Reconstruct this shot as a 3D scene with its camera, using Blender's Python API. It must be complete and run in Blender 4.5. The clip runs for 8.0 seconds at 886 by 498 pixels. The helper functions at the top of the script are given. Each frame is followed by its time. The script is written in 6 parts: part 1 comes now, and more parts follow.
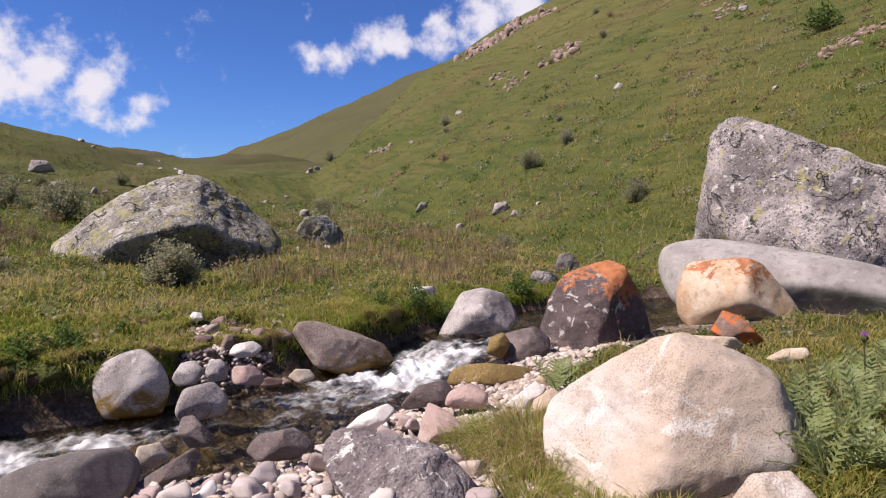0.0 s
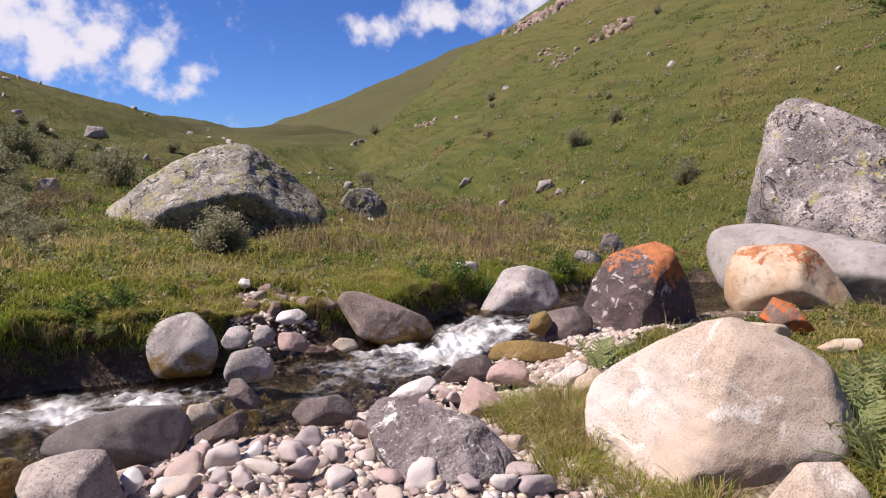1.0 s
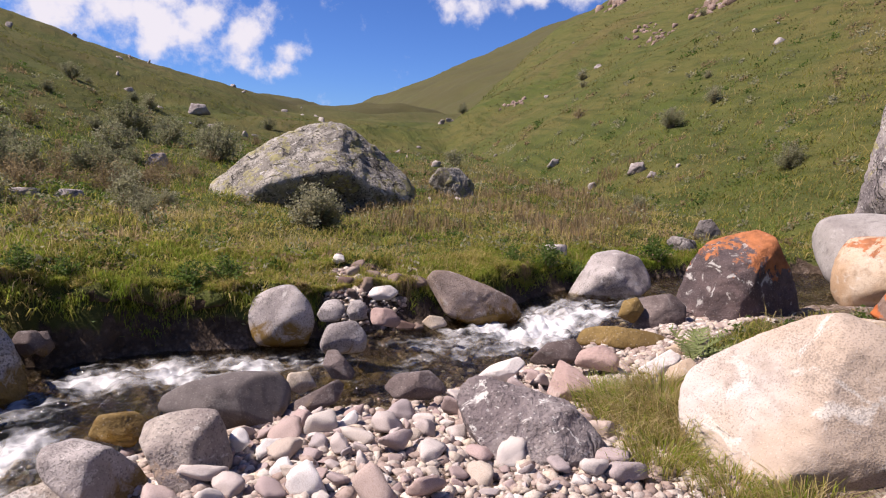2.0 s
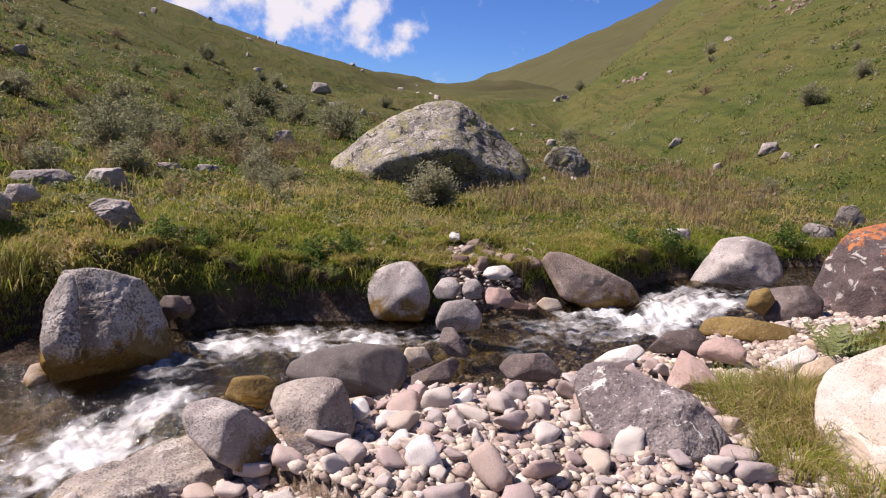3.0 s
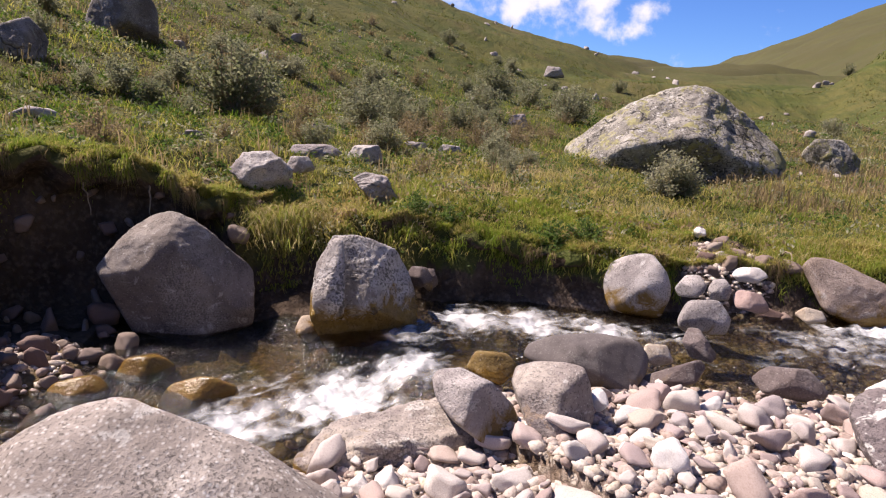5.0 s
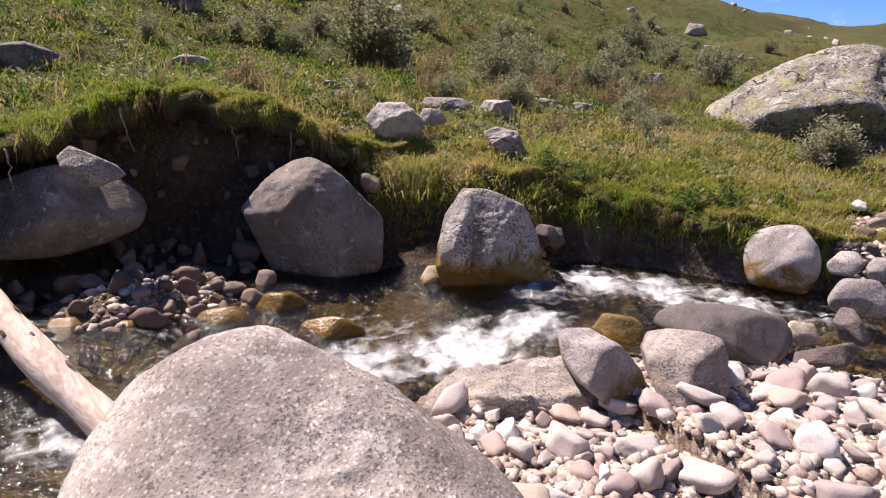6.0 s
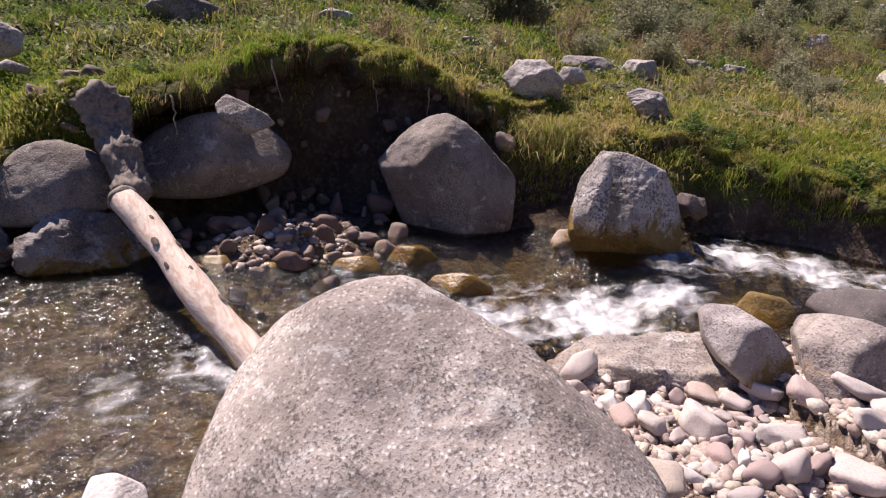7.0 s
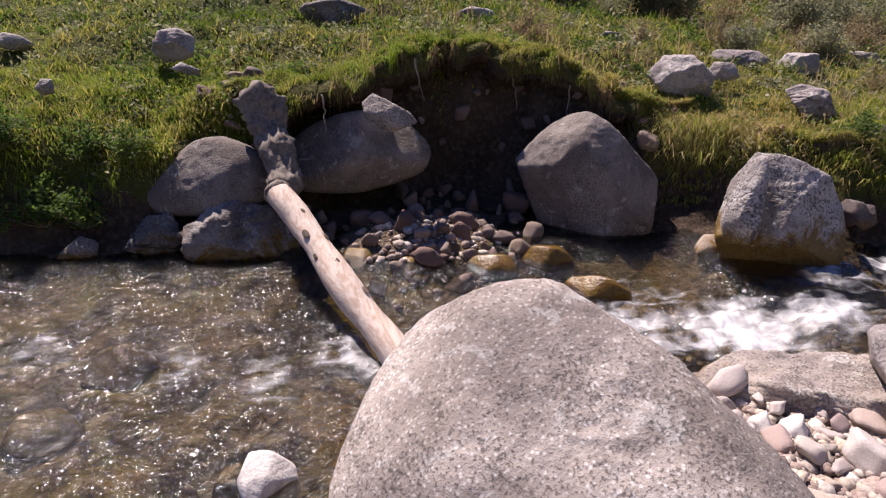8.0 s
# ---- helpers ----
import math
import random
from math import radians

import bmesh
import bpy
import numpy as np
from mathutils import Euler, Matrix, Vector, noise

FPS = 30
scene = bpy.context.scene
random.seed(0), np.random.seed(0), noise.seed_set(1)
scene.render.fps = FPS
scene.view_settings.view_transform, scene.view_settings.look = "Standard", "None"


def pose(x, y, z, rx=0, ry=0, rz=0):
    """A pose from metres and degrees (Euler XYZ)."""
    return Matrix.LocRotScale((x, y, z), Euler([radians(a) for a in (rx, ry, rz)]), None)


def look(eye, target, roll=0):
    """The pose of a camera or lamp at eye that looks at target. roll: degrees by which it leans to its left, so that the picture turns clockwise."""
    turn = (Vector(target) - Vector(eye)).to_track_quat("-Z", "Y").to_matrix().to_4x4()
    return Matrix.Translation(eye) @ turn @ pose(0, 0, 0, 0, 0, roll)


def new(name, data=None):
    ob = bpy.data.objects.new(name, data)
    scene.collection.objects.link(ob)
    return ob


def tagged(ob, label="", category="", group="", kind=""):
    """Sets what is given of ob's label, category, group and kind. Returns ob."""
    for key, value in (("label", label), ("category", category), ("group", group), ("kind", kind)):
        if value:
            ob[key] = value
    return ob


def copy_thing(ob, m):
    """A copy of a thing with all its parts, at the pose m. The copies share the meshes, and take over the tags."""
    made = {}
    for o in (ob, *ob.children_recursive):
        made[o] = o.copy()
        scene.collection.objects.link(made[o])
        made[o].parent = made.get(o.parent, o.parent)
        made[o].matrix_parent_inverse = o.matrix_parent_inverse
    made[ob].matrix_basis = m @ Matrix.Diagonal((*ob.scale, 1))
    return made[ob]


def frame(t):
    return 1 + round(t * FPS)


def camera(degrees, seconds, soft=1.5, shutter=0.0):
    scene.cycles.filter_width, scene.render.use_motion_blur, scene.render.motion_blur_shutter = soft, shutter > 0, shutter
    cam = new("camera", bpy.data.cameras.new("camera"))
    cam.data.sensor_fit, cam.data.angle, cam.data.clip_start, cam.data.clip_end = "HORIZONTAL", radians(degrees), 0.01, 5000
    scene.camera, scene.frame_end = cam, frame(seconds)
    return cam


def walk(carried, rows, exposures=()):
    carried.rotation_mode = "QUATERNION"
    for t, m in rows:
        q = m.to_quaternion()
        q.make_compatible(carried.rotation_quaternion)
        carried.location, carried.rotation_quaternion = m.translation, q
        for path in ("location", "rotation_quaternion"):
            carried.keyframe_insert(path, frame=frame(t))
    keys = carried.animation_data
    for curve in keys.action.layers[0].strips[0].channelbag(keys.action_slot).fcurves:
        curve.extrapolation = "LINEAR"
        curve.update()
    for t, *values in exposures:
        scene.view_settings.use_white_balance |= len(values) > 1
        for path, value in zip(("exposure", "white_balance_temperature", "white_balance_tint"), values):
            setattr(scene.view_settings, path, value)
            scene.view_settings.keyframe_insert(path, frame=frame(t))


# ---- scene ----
# ---- the camera and its way ----
cam = camera(67.2, 8.0, soft=1.15)
PATH = [
    (0, (-0.123, -0.338, 1.63), (-0.092, 1.656, 1.467), 0.3),
    (0.5, (-0.137, -0.335, 1.623), (-0.157, 1.655, 1.422), 1.1),
    (1, (-0.16, -0.343, 1.622), (-0.249, 1.641, 1.385), 1.9),
    (1.2, (-0.17, -0.34, 1.618), (-0.296, 1.64, 1.369), 2.1),
    (2.3, (-0.235, -0.395, 1.643), (-0.65, 1.527, 1.308), 2.7),
    (2.5, (-0.243, -0.388, 1.647), (-0.715, 1.523, 1.292), 2.6),
    (3, (-0.273, -0.394, 1.646), (-0.916, 1.46, 1.259), 2.8),
    (3.5, (-0.311, -0.414, 1.651), (-1.099, 1.378, 1.244), 3.1),
    (4, (-0.351, -0.443, 1.652), (-1.279, 1.28, 1.238), 3.3),
    (5.3, (-0.465, -0.478, 1.616), (-1.734, 0.985, 1.118), 3.8),
    (5.5, (-0.483, -0.486, 1.601), (-1.8, 0.924, 1.076), 4.0),
    (6, (-0.504, -0.5, 1.586), (-1.921, 0.776, 0.983), 4.3),
    (6.5, (-0.53, -0.516, 1.567), (-2.033, 0.617, 0.89), 4.6),
    (7, (-0.573, -0.546, 1.555), (-2.159, 0.425, 0.819), 4.5),
    (7.5, (-0.598, -0.59, 1.574), (-2.266, 0.204, 0.806), 3.8),
    (8, (-0.616, -0.614, 1.573), (-2.35, 0.02, 0.803), 2.4),
]
walk(cam, [(t, look(eye, target, roll)) for t, eye, target, roll in PATH], [(0, 0.65, 6650, 20), (2.5, 0.7, 6800, 21), (3.5, 0.72, 6850, 21), (5.5, 0.99, 6900, 21), (6.5, 0.95, 6850, 23), (7, 0.83, 6800, 24), (8, 0.77, 6750, 24)])

# ---- daylight ----
SUN_LEFT, SUN_UP = 104.0, 51.0
SUN_TO = Vector((-math.sin(radians(SUN_LEFT)) * math.cos(radians(SUN_UP)), math.cos(radians(SUN_LEFT)) * math.cos(radians(SUN_UP)), math.sin(radians(SUN_UP))))
sun = new("sun", bpy.data.lights.new("sun", "SUN"))
sun.data.energy, sun.data.angle, sun.data.color = 5.0, radians(0.53), (1.0, 0.95, 0.87)
sun.matrix_world = look((0, 0, 50), Vector((0, 0, 50)) - SUN_TO)


def sky_way(left, up):
    a, b = radians(left), radians(up)
    return (-math.sin(a) * math.cos(b), math.cos(a) * math.cos(b), math.sin(b))


def build_world():
    w = bpy.data.worlds.new("sky")
    scene.world = w
    w.use_nodes = True
    nt = w.node_tree
    nt.nodes.clear()

    def node(kind, **kw):
        n = nt.nodes.new(kind)
        for k, v in kw.items():
            n.inputs[k].default_value = v
        return n

    link = nt.links.new
    sky = nt.nodes.new("ShaderNodeTexSky")
    sky.sky_type, sky.sun_disc = "NISHITA", False
    sky.sun_elevation, sky.sun_rotation = radians(SUN_UP), radians(-SUN_LEFT)
    sky.altitude, sky.air_density, sky.dust_density, sky.ozone_density = 2000, 1.0, 0.4, 3.0
    tint = node("ShaderNodeMix")
    tint.data_type, tint.blend_type = "RGBA", "MULTIPLY"
    tint.inputs[0].default_value, tint.inputs[7].default_value = 1.0, (0.56, 0.93, 1.58, 1)
    link(sky.outputs[0], tint.inputs[6])
    co = nt.nodes.new("ShaderNodeTexCoord")
    warp = node("ShaderNodeTexNoise", Scale=9.0, Detail=5.0)
    link(co.outputs["Generated"], warp.inputs["Vector"])
    shift = nt.nodes.new("ShaderNodeVectorMath")
    shift.operation = "MULTIPLY_ADD"
    shift.inputs[1].default_value, shift.inputs[2].default_value = (0.1, 0.1, 0.1), (-0.05, -0.05, -0.05)
    link(warp.outputs["Color"], shift.inputs[0])
    bent = nt.nodes.new("ShaderNodeVectorMath")
    link(co.outputs["Generated"], bent.inputs[0])
    link(shift.outputs[0], bent.inputs[1])
    total = None
    # cumulus banks: bearing to the left, height, radius, density
    for left, up, size, much in ((36.5, 11.0, 6.0, 1.0), (32.2, 9.8, 5.2, 1.0), (29.0, 8.6, 4.6, 1.0), (26.4, 7.9, 4.2, 0.95), (23.8, 7.6, 3.0, 0.8), (24.4, 5.8, 2.6, 0.85), (39.5, 9.0, 5.0, 1.0), (33.5, 14.8, 3.0, 0.5), (19.0, 13.9, 2.2, 0.42),
                                 (10.0, 10.8, 2.4, 0.62), (7.0, 11.6, 2.8, 0.78), (3.8, 12.6, 3.4, 0.9), (0.2, 13.2, 3.6, 0.95), (-3.8, 14.6, 3.6, 0.95), (-7.5, 15.6, 3.6, 1.0), (-0.5, 16.6, 2.4, 0.5),
                                 (60.0, 30.0, 12.0, 0.9), (-40.0, 38.0, 14.0, 0.9), (150.0, 30.0, 15.0, 0.9), (-120.0, 24.0, 14.0, 0.9)):
        dot = nt.nodes.new("ShaderNodeVectorMath")
        dot.operation = "DISTANCE"
        dot.inputs[1].default_value = sky_way(left, up)
        link(bent.outputs[0], dot.inputs[0])
        m = nt.nodes.new("ShaderNodeMapRange")
        m.interpolation_type = "SMOOTHSTEP"
        m.inputs[1].default_value, m.inputs[2].default_value = math.radians(size) * 1.15, 0.0
        m.inputs[3].default_value, m.inputs[4].default_value = 0.0, much
        link(dot.outputs["Value"], m.inputs[0])
        if total is None:
            total = m
        else:
            top = nt.nodes.new("ShaderNodeMath")
            top.operation = "MAXIMUM"
            link(total.outputs[0], top.inputs[0])
            link(m.outputs[0], top.inputs[1])
            total = top
    fluff = node("ShaderNodeTexNoise", Scale=21.0, Detail=8.0, Roughness=0.6)
    link(co.outputs["Generated"], fluff.inputs["Vector"])
    ragged = nt.nodes.new("ShaderNodeMapRange")
    ragged.inputs[1].default_value, ragged.inputs[2].default_value, ragged.inputs[3].default_value, ragged.inputs[4].default_value = 0.28, 0.72, -0.55, 0.5
    link(fluff.outputs[0], ragged.inputs[0])
    add = nt.nodes.new("ShaderNodeMath")
    link(total.outputs[0], add.inputs[0])
    link(ragged.outputs[0], add.inputs[1])
    cover = nt.nodes.new("ShaderNodeMapRange")
    cover.interpolation_type = "SMOOTHSTEP"
    cover.inputs[1].default_value, cover.inputs[2].default_value = 0.22, 0.95
    link(add.outputs[0], cover.inputs[0])
    mix = nt.nodes.new("ShaderNodeMix")
    mix.data_type = "RGBA"
    mix.inputs[7].default_value = (10.2, 10.5, 11.4, 1)
    link(cover.outputs[0], mix.inputs[0])
    link(tint.outputs[2], mix.inputs[6])
    bg = node("ShaderNodeBackground", Strength=0.05)
    link(mix.outputs[2], bg.inputs[0])
    out = nt.nodes.new("ShaderNodeOutputWorld")
    link(bg.outputs[0], out.inputs[0])


build_world()

# ---- materials ----


class Mat:
    """A small builder for node materials in object coordinates, in metres."""

    def __init__(self, name):
        self.m = bpy.data.materials.new(name)
        self.m.use_nodes = True
        self.nt = self.m.node_tree
        self.bsdf = self.nt.nodes["Principled BSDF"]
        self.co = self.nt.nodes.new("ShaderNodeTexCoord").outputs["Object"]

    def n(self, kind, **props):
        node = self.nt.nodes.new(kind)
        for k, v in props.items():
            setattr(node, k, v)
        return node

    def link(self, a, b):
        self.nt.links.new(a, b)

    def noise(self, scale, detail=4.0, rough=0.55, vector=None, distort=0.0):
        t = self.n("ShaderNodeTexNoise")
        t.inputs["Scale"].default_value, t.inputs["Detail"].default_value = scale, detail
        t.inputs["Roughness"].default_value, t.inputs["Distortion"].default_value = rough, distort
        self.link(vector or self.co, t.inputs["Vector"])
        return t.outputs[0]

    def voronoi(self, scale, feature="F1", vector=None):
        t = self.n("ShaderNodeTexVoronoi", feature=feature)
        t.inputs["Scale"].default_value = scale
        self.link(vector or self.co, t.inputs["Vector"])
        return t.outputs[0]

    def ramp(self, value, lo, hi, a=0.0, b=1.0, soft=True):
        r = self.n("ShaderNodeMapRange", interpolation_type="SMOOTHSTEP" if soft else "LINEAR")
        for i, v in enumerate((lo, hi, a, b)):
            if isinstance(v, (int, float)):
                r.inputs[i + 1].default_value = v
            else:
                self.link(v, r.inputs[i + 1])
        self.link(value, r.inputs[0])
        return r.outputs[0]

    def math(self, op, a, b):
        n = self.n("ShaderNodeMath", operation=op)
        for i, v in enumerate((a, b)):
            if isinstance(v, (int, float)):
                n.inputs[i].default_value = v
            else:
                self.link(v, n.inputs[i])
        return n.outputs[0]

    def mix(self, fac, a, b, blend="MIX"):
        n = self.n("ShaderNodeMix", data_type="RGBA", blend_type=blend)
        for i, v in ((0, fac), (6, a), (7, b)):
            if isinstance(v, (int, float)):
                n.inputs[i].default_value = v
            elif isinstance(v, tuple):
                n.inputs[i].default_value = (*v, 1)
            else:
                self.link(v, n.inputs[i])
        return n.outputs[2]

    def colours(self, value, *stops):
        r = self.n("ShaderNodeValToRGB")
        els = r.color_ramp.elements
        while len(els) < len(stops):
            els.new(0.5)
        for e, (pos, col) in zip(els, stops):
            e.position, e.color = pos, (*col, 1)
        self.link(value, r.inputs[0])
        return r.outputs[0]

    def bump(self, height, strength, distance):
        b = self.n("ShaderNodeBump")
        b.inputs["Strength"].default_value, b.inputs["Distance"].default_value = strength, distance
        self.link(height, b.inputs["Height"])
        self.link(b.outputs[0], self.bsdf.inputs["Normal"])

    def finish(self, colour, rough=0.85, spec=0.3):
        self.link(colour, self.bsdf.inputs["Base Color"])
        if isinstance(rough, (int, float)):
            self.bsdf.inputs["Roughness"].default_value = rough
        else:
            self.link(rough, self.bsdf.inputs["Roughness"])
        self.bsdf.inputs["Specular IOR Level"].default_value = spec
        return self.m


def rock(name, light, dark, speck=0.5, grain=90, lichen=None, cover=0.5, pale=0.25, wet=None, blotch=2.2, relief=1.0, upper=None, crack=0.0, fleck=None):
    """Weathered stone: mineral speckle, blotches, lichen with a ragged edge, and a damp stained foot below the height wet (world z)."""
    m = Mat(name)
    pos = m.n("ShaderNodeNewGeometry").outputs["Position"]
    sep = m.n("ShaderNodeSeparateXYZ")
    m.link(pos, sep.inputs[0])
    big, mid, fine = m.noise(blotch, 5, 0.62, pos, 0.4), m.noise(blotch * 6, 5, 0.6, pos), m.noise(grain, 3, 0.6, pos)
    col = m.mix(m.ramp(big, 0.36, 0.62), light, dark)
    col = m.mix(m.ramp(mid, 0.5, 0.72, 0, 0.55), col, tuple(v * 0.55 for v in dark))
    col = m.mix(m.ramp(m.noise(blotch * 4, 4, 0.6, pos, 0.8), 0.58, 0.66, 0, pale), col, (0.62, 0.6, 0.56))
    crowd = m.math("ADD", fine, m.math("MULTIPLY", m.math("SUBTRACT", m.noise(blotch * 1.7, 5, 0.65, pos), 0.5), 0.5))
    col = m.mix(m.ramp(crowd, 0.52, 0.64, 0, speck), col, tuple(v * 0.22 for v in dark))
    col = m.mix(m.ramp(m.voronoi(grain * 0.6, "F1", pos), 0.02, 0.42 if fleck else 0.28, m.ramp(big, 0.3, 0.6, fleck, fleck * 0.35) if fleck else speck * 0.7, 0), col, (0.8, 0.77, 0.73) if fleck else (0.68, 0.65, 0.6))
    if lichen:
        patch = m.math("ADD", m.noise(3.2, 6, 0.68, pos, 0.6), m.math("MULTIPLY", m.noise(19, 4, 0.65, pos), 0.35))
        if upper is not None:
            patch = m.math("ADD", patch, m.ramp(sep.outputs[2], upper - 0.22, upper + 0.22, -0.22, 0.16, False))
        lid = m.ramp(patch, 0.93 - 0.4 * cover, 0.99 - 0.4 * cover, 0, 0.92)
        tone = m.mix(m.ramp(mid, 0.35, 0.7), lichen, tuple(v * 0.62 for v in lichen))
        col = m.mix(lid, col, tone)
    rough = 0.88
    if wet is not None:
        edge = m.math("ADD", sep.outputs[2], m.math("MULTIPLY", m.math("SUBTRACT", m.noise(4.0, 6, 0.72, pos, 0.8), 0.4), 0.85))
        damp = m.ramp(edge, wet + 0.02, wet + 0.17, 1, 0)
        col = m.mix(damp, col, m.mix(m.ramp(mid, 0.3, 0.65, 0.2, 0.7), m.mix(1.0, col, (0.5, 0.36, 0.16), "MULTIPLY"), (0.19, 0.115, 0.022)))
        rough = m.ramp(edge, wet + 0.05, wet + 0.14, 0.25, 0.88)
    height = m.math("ADD", m.math("MULTIPLY", mid, 0.6), m.math("MULTIPLY", fine, 0.25))
    if crack:
        seam = m.math("ABSOLUTE", m.math("SUBTRACT", m.noise(1.15, 5, 0.6, pos, 0.5), 0.5), 0.0)
        some = m.ramp(m.noise(1.9, 3, 0.5, pos), 0.5, 0.58)
        line = m.math("MULTIPLY", m.ramp(seam, 0.0, 0.014, 1, 0), some)
        height = m.math("SUBTRACT", height, m.math("MULTIPLY", line, crack))
        col = m.mix(m.math("MULTIPLY", line, 0.75), col, tuple(v * 0.25 for v in dark))
    m.bump(height, 0.55 * relief, 0.035)
    return m.finish(col, rough)


LICHEN_GRANITE = rock("lichen_granite", (0.37, 0.34, 0.295), (0.165, 0.148, 0.127), 0.85, 30, (0.29, 0.265, 0.12), 0.58, 0.55, relief=3.4, blotch=2.0, crack=0.6)
PURPLE_GRANITE = rock("purple_grey_granite", (0.38, 0.335, 0.315), (0.14, 0.12, 0.12), 0.85, 32, (0.33, 0.30, 0.13), 0.47, 0.55, relief=2.6, blotch=1.3, crack=0.6)
GRANITE_WET = rock("grey_granite", (0.40, 0.36, 0.34), (0.24, 0.21, 0.2), 0.6, 95, None, 0.5, 0.4, wet=0.11)
BROWN_WET = rock("brown_stone", (0.33, 0.26, 0.22), (0.2, 0.15, 0.125), 0.6, 95, None, 0.5, 0.3, wet=0.13)
ORANGE_DARK = rock("orange_lichen_dark_rock", (0.15, 0.105, 0.10), (0.075, 0.055, 0.055), 0.3, 80, (0.42, 0.15, 0.055), 0.5, 0.6, relief=1.4, upper=0.62, wet=0.1, crack=0.35)
BLOND = rock("pale_tan_granite", (0.49, 0.44, 0.405), (0.41, 0.325, 0.255), 0.42, 110, None, 0.5, 0.5, blotch=1.3, relief=0.75)
SMOOTH_GREY = rock("smooth_grey_rock", (0.32, 0.295, 0.275), (0.23, 0.205, 0.19), 0.3, 120, None, 0.5, 0.15, relief=0.5)
TAN_ORANGE = rock("tan_orange_rock", (0.50, 0.40, 0.30), (0.42, 0.28, 0.17), 0.25, 100, (0.4, 0.14, 0.055), 0.34, 0.3, upper=0.6)
ORANGE_ALL = rock("orange_lichen_rock", (0.24, 0.15, 0.11), (0.14, 0.09, 0.07), 0.3, 90, (0.45, 0.12, 0.03), 0.85, 0.1)
ROUGH_GREY = rock("rough_grey_slab", (0.28, 0.245, 0.235), (0.15, 0.122, 0.122), 0.6, 60, None, 0.5, 0.75, relief=1.8, blotch=3, crack=0.35)
WHITE_STONE = rock("white_stone", (0.66, 0.62, 0.58), (0.54, 0.48, 0.44), 0.2, 90, None, 0.5, 0.3)
PINK_STONE = rock("pinkish_stone", (0.38, 0.27, 0.235), (0.29, 0.2, 0.18), 0.25, 90, None, 0.5, 0.15)
TAN_STONE = rock("tan_stone", (0.5, 0.42, 0.33), (0.38, 0.29, 0.21), 0.3, 90, None, 0.5, 0.25, wet=-0.12)
DARK_WET = rock("dark_wet_rock", (0.17, 0.135, 0.125), (0.1, 0.075, 0.07), 0.3, 90, None, 0.5, 0.1, wet=0.0)
MOSSY_WET = rock("mossy_wet_rock", (0.24, 0.16, 0.055), (0.13, 0.085, 0.03), 0.3, 60, (0.2, 0.165, 0.04), 0.45, 0.05, wet=0.1)
DARK_SLAB = rock("dark_smooth_slab", (0.15, 0.128, 0.12), (0.10, 0.084, 0.08), 0.3, 130, None, 0.5, 0.08, wet=-0.02, relief=0.5)
GRANITE_TAN = rock("tan_grey_granite", (0.38, 0.33, 0.285), (0.22, 0.182, 0.168), 0.6, 80, (0.4, 0.3, 0.22), 0.3, 0.45, wet=-0.16, relief=1.4)
STANDING = rock("pale_grey_wet_foot", (0.46, 0.42, 0.39), (0.24, 0.21, 0.19), 0.75, 60, None, 0.5, 0.45, wet=0.15, relief=1.8, crack=0.35)
# brown-grey stone; its colour is lowered to carry shade under the cut bank
SHADE_TONED_ROCK = rock("brown_grey_shade_toned", (0.25, 0.215, 0.19), (0.15, 0.122, 0.105), 0.5, 90, None, 0.5, 0.3, relief=1.2)
RAGGED = rock("ragged_dark_rock", (0.3, 0.27, 0.25), (0.14, 0.12, 0.112), 0.45, 60, None, 0.5, 0.25, wet=-0.2, relief=2.2, crack=0.35)
SPECKLED = rock("speckled_pale_granite", (0.47, 0.41, 0.36), (0.25, 0.21, 0.183), 0.66, 78, None, 0.5, 0.4, wet=-0.2, blotch=1.6, relief=0.9, fleck=1.0)
MEADOW_ROCK = rock("meadow_rock", (0.4, 0.36, 0.33), (0.26, 0.22, 0.21), 0.5, 70, (0.3, 0.27, 0.15), 0.3, 0.4, relief=1.4, crack=0.35)


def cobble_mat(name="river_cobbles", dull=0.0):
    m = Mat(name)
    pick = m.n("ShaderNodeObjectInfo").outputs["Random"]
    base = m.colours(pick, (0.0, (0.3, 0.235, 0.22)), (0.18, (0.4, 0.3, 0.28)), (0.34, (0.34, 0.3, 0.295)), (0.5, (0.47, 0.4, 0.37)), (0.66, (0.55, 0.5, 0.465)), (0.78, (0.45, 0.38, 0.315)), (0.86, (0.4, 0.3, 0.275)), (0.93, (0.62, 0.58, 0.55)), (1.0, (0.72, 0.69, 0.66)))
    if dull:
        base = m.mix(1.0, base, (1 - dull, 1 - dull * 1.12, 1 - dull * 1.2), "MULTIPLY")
    grain, mid = m.noise(120, 3, 0.6), m.noise(18, 5, 0.62)
    col = m.mix(m.ramp(mid, 0.4, 0.7, 0, 0.5), base, m.mix(1.0, base, (0.6, 0.52, 0.48), "MULTIPLY"))
    col = m.mix(m.ramp(grain, 0.55, 0.68, 0, 0.35), col, (0.1, 0.08, 0.075))
    m.bump(m.math("ADD", mid, m.math("MULTIPLY", grain, 0.3)), 0.35, 0.012)
    return m.finish(col, 0.82)


